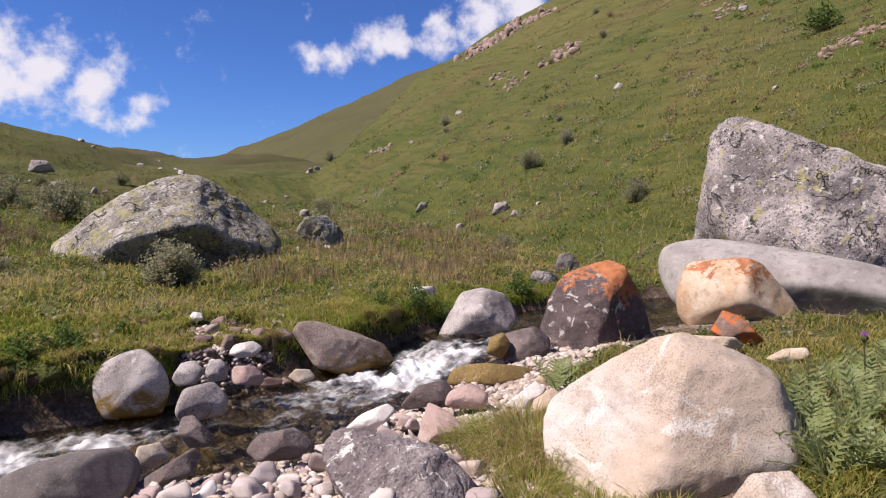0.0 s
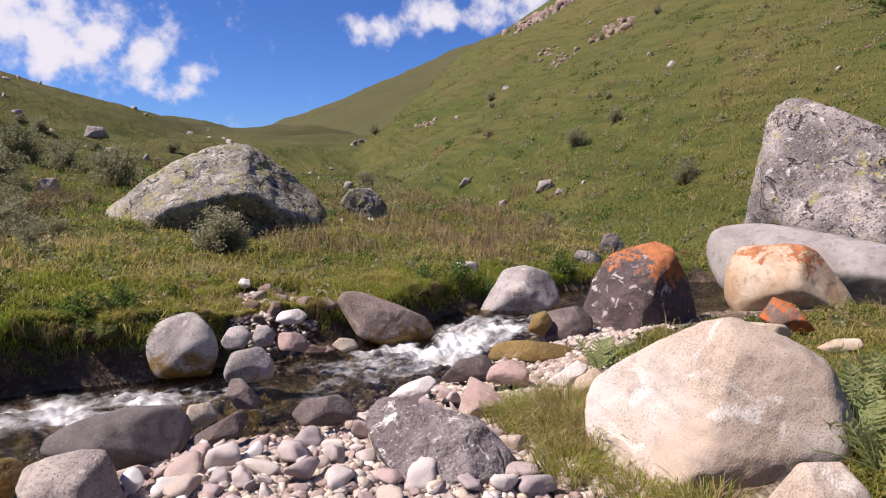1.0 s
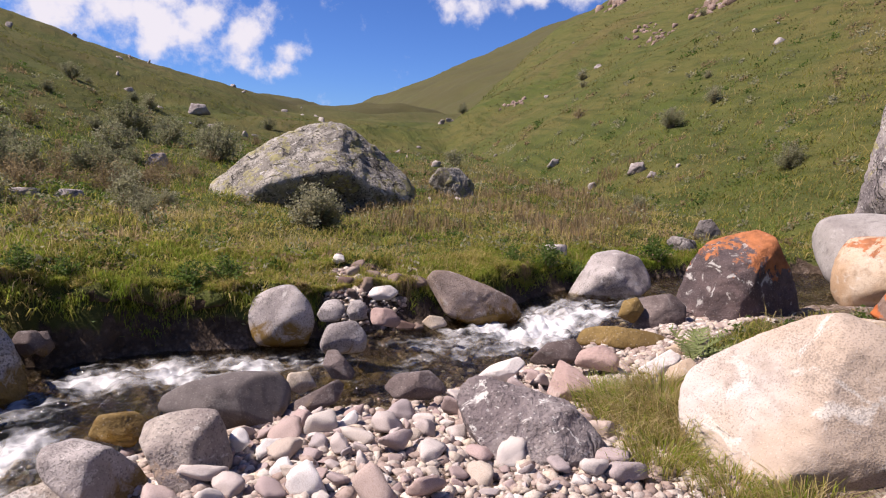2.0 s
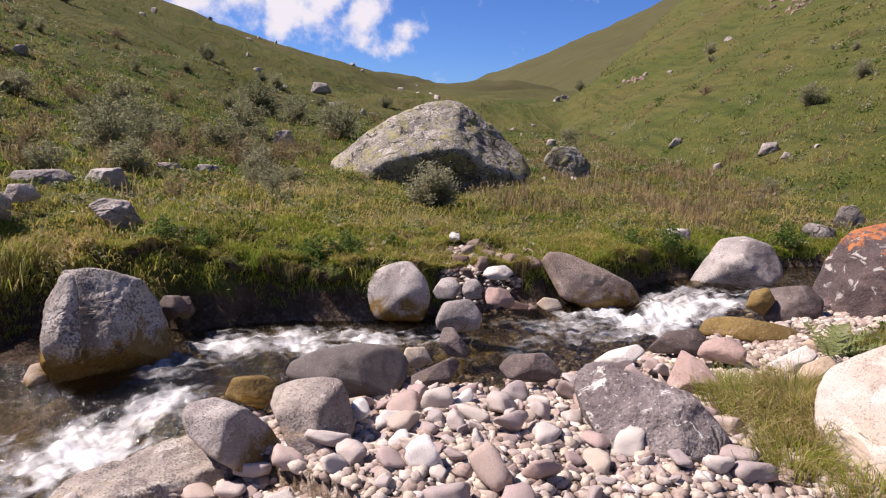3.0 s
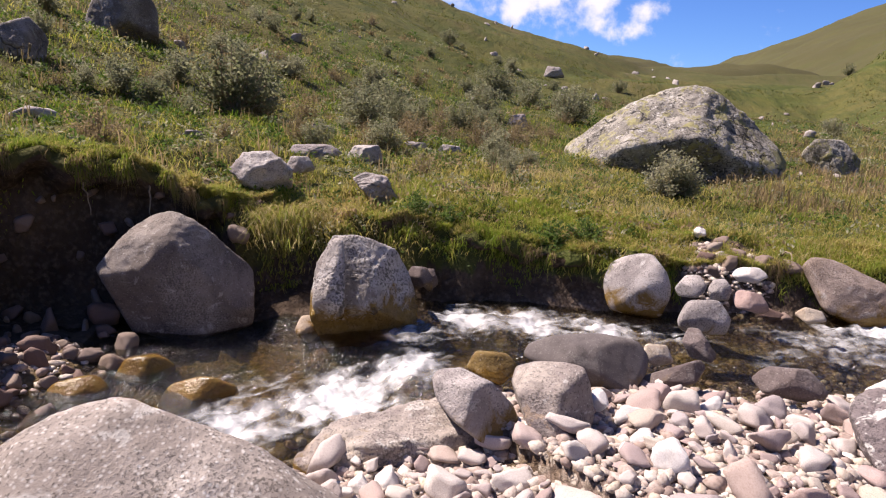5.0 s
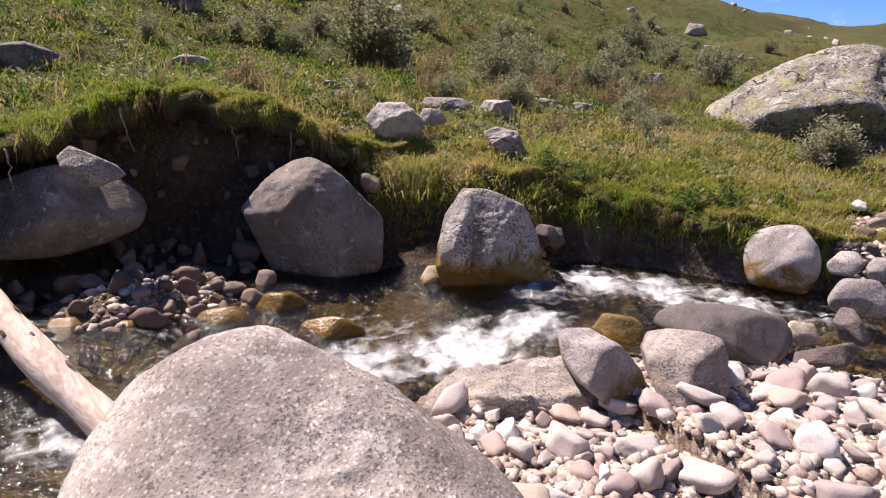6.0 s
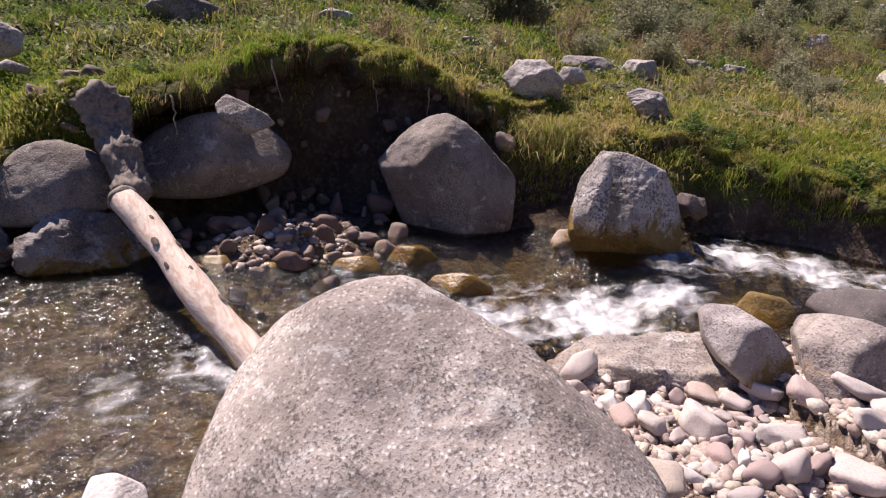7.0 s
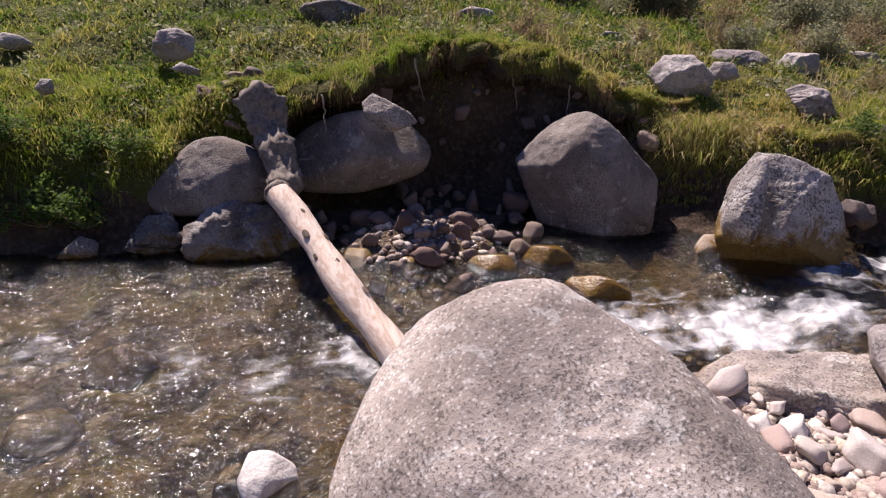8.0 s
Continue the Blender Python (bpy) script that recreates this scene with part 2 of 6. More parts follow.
def gravel_mat():
    m = Mat("gravel")
    pick = m.n("ShaderNodeNewGeometry").outputs["Random Per Island"]
    base = m.colours(pick, (0.0, (0.24, 0.18, 0.155)), (0.3, (0.36, 0.28, 0.24)), (0.55, (0.42, 0.37, 0.33)), (0.8, (0.5, 0.42, 0.33)), (1.0, (0.62, 0.58, 0.54)))
    col = m.mix(m.ramp(m.noise(60, 4, 0.6), 0.4, 0.7, 0, 0.6), base, m.mix(1.0, base, (0.5, 0.42, 0.38), "MULTIPLY"))
    m.bump(m.noise(90, 3), 0.3, 0.01)
    return m.finish(col, 0.85)


def ground_mat():
    """Turf, bare earth and river gravel in one sheet; the mask grass says where turf grows."""
    m = Mat("turf_and_earth")
    pos = m.n("ShaderNodeNewGeometry").outputs["Position"]
    mask = m.n("ShaderNodeAttribute", attribute_name="grass").outputs["Fac"]
    huge, big, mid, fine = m.noise(0.012, 5, 0.6, pos), m.noise(0.16, 6, 0.62, pos), m.noise(1.7, 6, 0.65, pos), m.noise(17, 5, 0.65, pos)
    turf = m.mix(m.ramp(big, 0.35, 0.66), (0.056, 0.076, 0.015), (0.1, 0.092, 0.028))
    turf = m.mix(m.ramp(mid, 0.42, 0.68, 0, 0.75), turf, (0.055, 0.066, 0.02))
    turf = m.mix(m.ramp(huge, 0.42, 0.62, 0, 0.5), turf, (0.125, 0.108, 0.038))
    turf = m.mix(m.ramp(m.noise(0.09, 6, 0.7, pos, 0.6), 0.5, 0.64, 0, 0.65), turf, (0.095, 0.074, 0.03))
    turf = m.mix(m.ramp(fine, 0.5, 0.72, 0, 0.5), turf, (0.15, 0.13, 0.06))
    turf = m.mix(m.ramp(m.noise(0.55, 5, 0.7, pos, 0.5), 0.62, 0.72, 0, 0.6), turf, (0.05, 0.058, 0.02))
    along = []
    for way, scale in (((0.94, 0.345, 0.6), 1.5), ((-0.345, 0.94, 0), 0.28)):
        dot = m.n("ShaderNodeVectorMath", operation="DOT_PRODUCT")
        dot.inputs[1].default_value = way
        m.link(pos, dot.inputs[0])
        along.append(m.math("MULTIPLY", dot.outputs["Value"], scale))
    step = m.n("ShaderNodeCombineXYZ")
    m.link(along[0], step.inputs[0])
    m.link(along[1], step.inputs[1])
    ledge = m.noise(1.0, 6, 0.66, step.outputs[0], 0.7)
    turf = m.mix(m.ramp(ledge, 0.5, 0.64, 0, 0.6), turf, (0.034, 0.046, 0.012))
    turf = m.mix(m.ramp(ledge, 0.46, 0.32, 0, 0.5), turf, (0.13, 0.118, 0.036))
    bare = m.ramp(m.noise(0.05, 7, 0.72, pos, 0.7), 0.6, 0.72, 0, 0.55)
    turf = m.mix(bare, turf, (0.22, 0.155, 0.11))
    rise = m.n("ShaderNodeSeparateXYZ")
    m.link(pos, rise.inputs[0])
    heath = m.math("MULTIPLY", m.ramp(rise.outputs[1], 75, 170), m.ramp(m.noise(0.03, 5, 0.65, pos), 0.3, 0.6, 0.55, 0.95))
    turf = m.mix(heath, turf, (0.068, 0.062, 0.027))
    earth = m.mix(m.ramp(mid, 0.35, 0.65), (0.042, 0.029, 0.02), (0.085, 0.06, 0.043))
    earth = m.mix(m.ramp(fine, 0.5, 0.7, 0, 0.7), earth, (0.14, 0.105, 0.08))
    earth = m.mix(m.ramp(m.voronoi(17, "F1", pos), 0.1, 0.45, 0.22, 0), earth, (0.2, 0.155, 0.125))
    stony = m.n("ShaderNodeAttribute", attribute_name="stony").outputs["Fac"]
    cell = m.n("ShaderNodeTexVoronoi")
    cell.inputs["Scale"].default_value = 38
    m.link(pos, cell.inputs["Vector"])
    one = m.n("ShaderNodeSeparateColor")
    m.link(cell.outputs["Color"], one.inputs[0])
    shingle = m.colours(one.outputs[0], (0.0, (0.19, 0.14, 0.115)), (0.4, (0.3, 0.23, 0.19)), (0.75, (0.38, 0.31, 0.25)), (1.0, (0.5, 0.45, 0.4)))
    shingle = m.mix(m.ramp(cell.outputs["Distance"], 0.35, 0.75, 0, 0.8), shingle, (0.13, 0.095, 0.075))
    slab = m.n("ShaderNodeTexVoronoi")
    slab.inputs["Scale"].default_value = 7.5
    m.link(pos, slab.inputs["Vector"])
    tone = m.n("ShaderNodeSeparateColor")
    m.link(slab.outputs["Color"], tone.inputs[0])
    bed = m.colours(tone.outputs[0], (0.0, (0.13, 0.095, 0.05)), (0.45, (0.24, 0.18, 0.1)), (0.8, (0.32, 0.26, 0.16)), (1.0, (0.42, 0.36, 0.27)))
    bed = m.mix(m.ramp(slab.outputs["Distance"], 0.3, 0.62, 0, 0.85), bed, (0.07, 0.05, 0.03))
    shingle = m.mix(m.ramp(rise.outputs[2], -0.24, -0.12, 0.8, 0), shingle, bed)
    shingle = m.mix(m.ramp(m.noise(3.1, 5, 0.65, pos), 0.42, 0.6), shingle, m.mix(1.0, shingle, (0.5, 0.46, 0.38), "MULTIPLY"))
    algae = m.math("MULTIPLY", m.ramp(rise.outputs[2], -0.26, -0.12, 0.85, 0), m.ramp(m.noise(1.5, 4, 0.6, pos, 0.5), 0.42, 0.58))
    shingle = m.mix(algae, shingle, m.mix(m.ramp(mid, 0.35, 0.65), (0.2, 0.17, 0.035), (0.26, 0.17, 0.06)))
    earth = m.mix(stony, earth, shingle)
    col = m.mix(m.ramp(m.math("ADD", mask, m.math("MULTIPLY", m.math("SUBTRACT", fine, 0.5), 0.5)), 0.35, 0.6), earth, turf)
    height = m.math("ADD", m.math("MULTIPLY", fine, 0.5), m.math("ADD", m.math("MULTIPLY", mid, 0.9), m.math("MULTIPLY", ledge, 1.6)))
    m.bump(height, 0.9, 0.13)
    return m.finish(col, 0.95, 0.12)


def blade_mat(name, stops, gloss=0.25):
    m = Mat(name)
    geo = m.n("ShaderNodeNewGeometry")
    pick, pos = geo.outputs["Random Per Island"], geo.outputs["Position"]
    place = m.n("ShaderNodeSeparateXYZ")
    m.link(pos, place.inputs[0])
    pick = m.math("ADD", pick, m.ramp(place.outputs[0], -7.5, -4.6, -0.34, 0.26))
    drift = m.math("ADD", m.math("MULTIPLY", pick, 0.48), m.math("MULTIPLY", m.ramp(m.noise(0.55, 6, 0.72, pos), 0.32, 0.68, 0, 1, False), 0.56))
    col = m.colours(drift, *stops)
    thin = m.n("ShaderNodeBsdfTranslucent")
    m.link(col, thin.inputs[0])
    m.finish(col, 0.6, gloss)
    both = m.n("ShaderNodeMixShader")
    both.inputs[0].default_value = 0.56
    m.link(m.bsdf.outputs[0], both.inputs[1])
    m.link(thin.outputs[0], both.inputs[2])
    m.link(both.outputs[0], m.nt.nodes["Material Output"].inputs[0])
    return m.m


def water_mat():
    """Clear brownish water: what lies below shows through, the sky glints on top, and aerated water is white."""
    m = Mat("stream_water")
    flow = m.n("ShaderNodeAttribute", attribute_name="flow").outputs["Vector"]
    white = m.n("ShaderNodeAttribute", attribute_name="foam").outputs["Fac"]
    pos = m.n("ShaderNodeNewGeometry").outputs["Position"]
    scaled = m.n("ShaderNodeVectorMath", operation="MULTIPLY")
    scaled.inputs[1].default_value = (2.2, 7.0, 1.0)
    m.link(flow, scaled.inputs[0])
    streak = m.ramp(m.noise(1.3, 4, 0.5, scaled.outputs[0], 0.7), 0.2, 0.8, 0, 1, False)
    churn = m.ramp(m.noise(9, 4, 0.6, pos, 0.8), 0.25, 0.75, 0, 1, False)
    level = m.math("ADD", m.math("MULTIPLY", streak, 0.65), m.math("MULTIPLY", churn, 0.35))
    foam = m.ramp(m.math("ADD", level, m.math("SUBTRACT", white, 0.5)), 0.36, 1.3, 0, 0.82)
    height = m.math("ADD", m.math("MULTIPLY", m.noise(7, 4, 0.6, pos, 0.6), 1.5), m.math("MULTIPLY", m.noise(26, 3, 0.6, pos, 0.8), 1.3))
    b = m.n("ShaderNodeBump")
    b.inputs["Strength"].default_value, b.inputs["Distance"].default_value = 1.0, 0.017
    m.link(height, b.inputs["Height"])
    clear = m.n("ShaderNodeBsdfTransparent")
    clear.inputs[0].default_value = (0.7, 0.665, 0.53, 1)
    shine = m.n("ShaderNodeBsdfGlossy")
    shine.inputs["Roughness"].default_value = 0.12
    m.link(b.outputs[0], shine.inputs["Normal"])
    fres = m.n("ShaderNodeFresnel")
    fres.inputs[0].default_value = 1.45
    m.link(b.outputs[0], fres.inputs["Normal"])
    body = m.n("ShaderNodeMixShader")
    m.link(fres.outputs[0], body.inputs[0])
    m.link(clear.outputs[0], body.inputs[1])
    m.link(shine.outputs[0], body.inputs[2])
    m.bsdf.inputs["Base Color"].default_value, m.bsdf.inputs["Roughness"].default_value = (0.8, 0.8, 0.8, 1), 0.45
    soft = m.n("ShaderNodeBump")
    soft.inputs["Strength"].default_value, soft.inputs["Distance"].default_value = 0.45, 0.02
    m.link(m.noise(14, 3, 0.5, pos, 0.3), soft.inputs["Height"])
    m.link(soft.outputs[0], m.bsdf.inputs["Normal"])
    both = m.n("ShaderNodeMixShader")
    m.link(foam, both.inputs[0])
    m.link(body.outputs[0], both.inputs[1])
    m.link(m.bsdf.outputs[0], both.inputs[2])
    m.link(both.outputs[0], m.nt.nodes["Material Output"].inputs[0])
    return m.m


def wood_mat(name, light, dark):
    m = Mat(name)
    sc = m.n("ShaderNodeVectorMath", operation="MULTIPLY")
    sc.inputs[1].default_value = (1.2, 14, 14)
    m.link(m.co, sc.inputs[0])
    grain, blot = m.noise(2.5, 6, 0.65, sc.outputs[0], 0.6), m.noise(5, 5, 0.65)
    col = m.mix(m.ramp(grain, 0.38, 0.66), light, dark)
    col = m.mix(m.ramp(blot, 0.6, 0.68, 0, 0.8), col, tuple(v * 0.3 for v in dark))
    m.bump(grain, 0.5, 0.012)
    return m.finish(col, 0.8)


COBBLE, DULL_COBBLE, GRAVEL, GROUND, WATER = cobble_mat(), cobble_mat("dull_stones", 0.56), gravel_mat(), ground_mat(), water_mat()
GRASS = blade_mat("grass_blades", ((0.0, (0.052, 0.105, 0.01)), (0.3, (0.125, 0.19, 0.02)), (0.52, (0.26, 0.265, 0.05)), (0.75, (0.4, 0.33, 0.1)), (1.0, (0.52, 0.41, 0.19))))
HILL_GRASS = blade_mat("hill_grass", ((0.0, (0.075, 0.095, 0.018)), (0.35, (0.125, 0.135, 0.03)), (0.7, (0.19, 0.165, 0.055)), (1.0, (0.27, 0.21, 0.1))))
LUSH = blade_mat("lush_grass", ((0.0, (0.1, 0.175, 0.016)), (0.4, (0.19, 0.275, 0.028)), (0.75, (0.3, 0.325, 0.055)), (1.0, (0.4, 0.33, 0.12))))
DRY = blade_mat("dry_grass", ((0.0, (0.2, 0.18, 0.055)), (0.5, (0.4, 0.32, 0.13)), (1.0, (0.56, 0.46, 0.25))))
SHRUB_LEAF = blade_mat("shrub_leaves", ((0.0, (0.13, 0.145, 0.07)), (0.5, (0.25, 0.25, 0.145)), (1.0, (0.42, 0.39, 0.26))))
HERB_LEAF = blade_mat("herb_leaves", ((0.0, (0.045, 0.085, 0.015)), (0.6, (0.09, 0.15, 0.03)), (1.0, (0.16, 0.21, 0.06))))
DRY_LEAF = blade_mat("dry_leaves", ((0.0, (0.13, 0.105, 0.05)), (0.5, (0.25, 0.19, 0.095)), (1.0, (0.4, 0.29, 0.17))))
TWIG = wood_mat("dry_twig", (0.3, 0.24, 0.17), (0.17, 0.12, 0.08))
DRIFTWOOD = wood_mat("bleached_wood", (0.62, 0.52, 0.44), (0.46, 0.33, 0.25))
BARK = wood_mat("grey_weathered_wood", (0.24, 0.2, 0.165), (0.12, 0.095, 0.075))
PETAL = blade_mat("thistle_purple", ((0.0, (0.42, 0.1, 0.5)), (1.0, (0.6, 0.25, 0.68))))

# ---- the lie of the land ----
# Stream nodes, going downstream: x, y, half width, water level, far shelf width, far bank width, flow whiteness.
STREAM = np.array([
    (9.5, 7.4, 0.7, 0.42, 0.1, 0.9, 0.1),
    (5.6, 7.95, 0.7, 0.27, 0.1, 0.6, 0.1),
    (3.2, 8.1, 0.8, 0.20, 0.1, 0.6, 0.1),
    (1.5, 7.2, 0.85, 0.17, 0.1, 0.45, 0.1),
    (0.35, 6.25, 0.72, 0.14, 0.1, 0.6, 0.7),
    (-0.45, 5.45, 0.62, 0.01, 0.08, 0.6, 1.05),
    (-1.25, 4.6, 0.78, -0.01, 0.1, 0.8, 0.5),
    (-2.0, 3.95, 0.72, -0.03, 0.05, 1.0, 0.3),
    (-2.75, 3.35, 0.85, -0.05, 0.1, 1.05, 0.3),
    (-3.22, 2.65, 0.82, -0.065, 0.4, 0.6, 0.35),
    (-3.37, 2.15, 0.82, -0.185, 0.85, 0.4, 0.3),
    (-3.47, 1.6, 0.80, -0.20, 1.25, 0.25, 0.3),
    (-3.6, 0.7, 0.85, -0.21, 1.3, 0.25, 0.25),
    (-3.5, -0.3, 1.2, -0.22, 0.77, 0.4, 0.25),
    (-3.7, -1.5, 1.4, -0.23, 0.25, 1.1, 0.22),
    (-4.4, -3.2, 1.2, -0.26, 0.2, 1.2, 0.25),
    (-5.4, -6.5, 1.2, -0.36, 0.2, 0.5, 0.2),
    (-7.5, -13.0, 1.3, -0.6, 0.2, 0.6, 0.2),
])


def smooth(a, b, v):
    k = np.clip((v - a) / (b - a), 0, 1)
    return k * k * (3 - 2 * k)


def course(count=420):
    """The stream's nodes joined by a smooth curve."""
    n = len(STREAM)
    out = []
    for q in np.linspace(0, n - 1.001, count):
        i, f = int(q), q - int(q)
        p0, p1, p2, p3 = (STREAM[min(max(i + k, 0), n - 1)] for k in (-1, 0, 1, 2))
        out.append(0.5 * (2 * p1 + (p2 - p0) * f + (2 * p0 - 5 * p1 + 4 * p2 - p3) * f**2 + (3 * p1 - p0 - 3 * p2 + p3) * f**3))
    return np.array(out)


COURSE = course()
WAY = np.gradient(COURSE[:, :2], axis=0)
WAY /= np.linalg.norm(WAY, axis=1)[:, None]


def ripple(x, y, seed, scale):
    """Cheap smooth noise from -1 to 1: a sum of waves in random directions."""
    rng = np.random.default_rng(seed)
    out = 0
    for k in range(7):
        a, ph = rng.uniform(0, 6.28, 2)
        f = 2 * np.pi / scale * rng.uniform(0.6, 1.7)
        out = out + np.sin((x * np.cos(a) + y * np.sin(a)) * f + ph + 1.3 * np.sin((y * np.cos(a) - x * np.sin(a)) * f * 0.6 + 2 * ph))
    return out / 4.5


def across(x, y):
    """Signed distance from the stream's middle (far bank positive) and the stream's numbers there."""
    x, y = np.asarray(x, float).ravel(), np.asarray(y, float).ravel()
    near = np.empty(len(x), int)
    for a in range(0, len(x), 20000):
        d = (x[a:a + 20000, None] - COURSE[None, :, 0]) ** 2 + (y[a:a + 20000, None] - COURSE[None, :, 1]) ** 2
        near[a:a + 20000] = d.argmin(1)
    off = np.stack([x, y], 1) - COURSE[near, :2]
    way = WAY[near]
    side = way[:, 1] * off[:, 0] - way[:, 0] * off[:, 1]
    side = np.where(side >= 0, 1, -1) * np.hypot(off[:, 0], off[:, 1])
    return side, COURSE[near]


def meadow(x, y):
    """Valley floor and hillsides, without the stream."""
    u, v = 0.94 * x + 0.345 * y, -0.345 * x + 0.94 * y
    floor = 0.42 + 0.046 * np.maximum(0, v - 15) - 0.03 * np.maximum(0, -v - 6)
    grow = np.maximum(smooth(-1, 5, v), smooth(12, 40, np.hypot(x, y)))
    left = 0.09 * np.clip(-u, 0, 2.9) + (0.13 * np.clip(-u - 2.9, 0, 4) + 0.33 * np.clip(-u - 6.9, 0, 10) + (0.34 - 0.29 * smooth(70, 190, v)) * np.clip(-u - 16.9, 0, 150)) * np.maximum(grow, 0.12)
    spur = np.minimum(85, 38 + 1.9 * np.maximum(0, u - 6.5))
    k = np.maximum(0, u - 6.5 - 55 * smooth(0, 80, v - spur))
    right = 0.6 * np.clip(k - 0.5, 0, 40) + 0.42 * np.clip(k - 40.5, 0, 120) + 0.52 * np.maximum(0, k - 160)
    top = 198 + 0.02 * k
    right = np.where(right > 0.8 * top, top - 0.2 * top * np.exp(-(right - 0.8 * top) / (0.2 * top)), right)
    near = smooth(3, 12, np.hypot(x, y))
    bumps = 0.04 * ripple(x, y, 3, 1.3) + 0.03 * ripple(x, y, 9, 0.45) * (1 - smooth(10, 25, np.hypot(x, y))) + 0.10 * near * ripple(x, y, 4, 4.5)
    r = np.hypot(x, y)
    bumps = bumps + smooth(15, 60, r) * 0.9 * ripple(x, y, 5, 22) + smooth(80, 250, r) * 4 * ripple(x, y, 6, 130)
    bumps = bumps + smooth(300, 900, r) * 6 * ripple(x, y, 8, 420)
    return floor + left + right + bumps


def bay(x, y):
    """How far the shallows spread into the shingle bar beyond the stream's edge."""
    return 0.5 * np.exp(-(((x + 1.15) / 0.5) ** 2 + ((y - 3.75) / 0.55) ** 2))


def land(x, y):
    """Height of the ground, how far it is covered with grass and how far it is shingle (0 to 1)."""
    shape = np.shape(x)
    x, y = np.asarray(x, float).ravel(), np.asarray(y, float).ravel()
    z, grass, stony = meadow(x, y), np.ones(len(x)), np.zeros(len(x))
    close = np.hypot(x, y) < 30
    xs, ys = x[close], y[close]
    if len(xs):
        d, c = across(xs, ys)
        w, level, shelf, bank = c[:, 2], c[:, 3], c[:, 4], c[:, 5]
        e = np.abs(d) - w - bay(xs, ys) * (d < 0)
        wob = 0.10 * ripple(xs, ys, 11, 0.9) + 0.09 * ripple(xs, ys, 13, 2.0)
        bed = level - 0.17 * np.clip(1 - (d / w) ** 2, 0, 1) ** 0.6 + 0.03 * ripple(xs, ys, 12, 0.35)
        top = z[close]
        # the brim of the cut bank sags at both ends of the hollow and rises over its middle
        brim = (1 - smooth(0.3, 1.2, np.abs(d) - w - shelf - bank)) * smooth(-4.2, -4.9, xs)
        top = top + brim * (0.1 * np.exp(-(((ys - 1.5) / 0.55) ** 2)) - 0.15 * (1 - smooth(0.3, 1.0, ys)) - 0.16 * smooth(2.1, 2.7, ys) * (1 - smooth(3.6, 4.6, ys)))
        # far side: a wet shelf, then a steep cut bank
        sunk = smooth(0.5, 1.0, shelf)
        foot = level - 0.02 - 0.09 * sunk + (0.10 + 0.06 * sunk) * np.clip(e / np.maximum(shelf, 0.1), 0, 1.5) + 0.025 * ripple(xs, ys, 14, 0.3)
        scree = np.exp(-(((xs + 1.95) / 0.42) ** 2 + ((ys - 5.45) / 0.55) ** 2))
        shoal = np.exp(-(((xs + 4.75) / 0.42) ** 2 + ((ys - 0.75) / 0.55) ** 2))
        foot = foot + 0.17 * shoal
        bank = bank + 0.7 * scree
        q = np.clip((e + wob - shelf) / bank, 0, 1)
        steep = 0.45 + 0.25 * (1 - sunk)
        rise = smooth(0, 1, q) * (1 - steep) + steep * (1 - (1 - q) ** 9)
        far = foot * (1 - rise) + top * rise
        # camera's side: a low gravel bar that turns into turf
        bar = level + 0.03 + 0.15 * np.clip(e, 0, 1.2) + 0.03 * ripple(xs, ys, 15, 0.6)
        right = smooth(0.6, 1.7, xs + 0.25 * (ys - 3) + 0.3 * wob)
        turf = smooth(0.25, 1.3, e + wob) * right
        rear = smooth(3.2, 6.5, e + 2 * wob)
        grown = np.maximum(turf, rear)
        near = bar * (1 - grown) + np.minimum(top, 0.36 + 0.05 * wob + 0.7 * np.maximum(0, e - 2.2)) * grown
        h = np.where(e < 0, bed, np.where(d > 0, far, near))
        edge = smooth(-0.12, 0.12, e)
        h = h * edge + np.minimum(h, bed) * (1 - edge)
        z[close] = h
        stony[close] = np.where(d > 0, np.maximum(smooth(0.02, -0.06, e), np.maximum(0.25 * scree, shoal)), 1 - smooth(0.2, 0.6, grown))
        grass[close] = np.where(e < 0, 0, np.where(d > 0, smooth(0.22 + 0.63 * sunk, 0.5 + 0.48 * sunk, rise) * (1 - smooth(0.3, 0.6, scree)), smooth(0.35, 0.7, grown)))
    return z.reshape(shape), grass.reshape(shape), stony.reshape(shape)


# ---- helpers for meshes ----


def mesh_object(name, verts, faces, material, smooth_faces=True):
    me = bpy.data.meshes.new(name)
    me.from_pydata(verts, [], faces)
    me.materials.append(material)
    if smooth_faces:
        me.polygons.foreach_set("use_smooth", np.ones(len(me.polygons), bool))
    me.update()
    return new(name, me)


def fast_mesh(name, verts, faces, material, smooth_faces=True):
    """A mesh from arrays: verts n x 3, faces m x k."""
    verts, faces = np.asarray(verts, np.float32), np.asarray(faces, np.int32)
    me = bpy.data.meshes.new(name)
    k = faces.shape[1]
    me.vertices.add(len(verts))
    me.vertices.foreach_set("co", verts.ravel())
    me.loops.add(faces.size)
    me.loops.foreach_set("vertex_index", faces.ravel())
    me.polygons.add(len(faces))
    me.polygons.foreach_set("loop_start", np.arange(0, faces.size, k, dtype=np.int32))
    me.polygons.foreach_set("use_smooth", np.full(len(faces), smooth_faces))
    me.materials.append(material)
    me.update(calc_edges=True)
    me.validate()
    return me


def attribute(me, name, kind, values):
    a = me.attributes.new(name, kind, "POINT")
    a.data.foreach_set("vector" if kind == "FLOAT_VECTOR" else "value", np.asarray(values, np.float32).ravel())


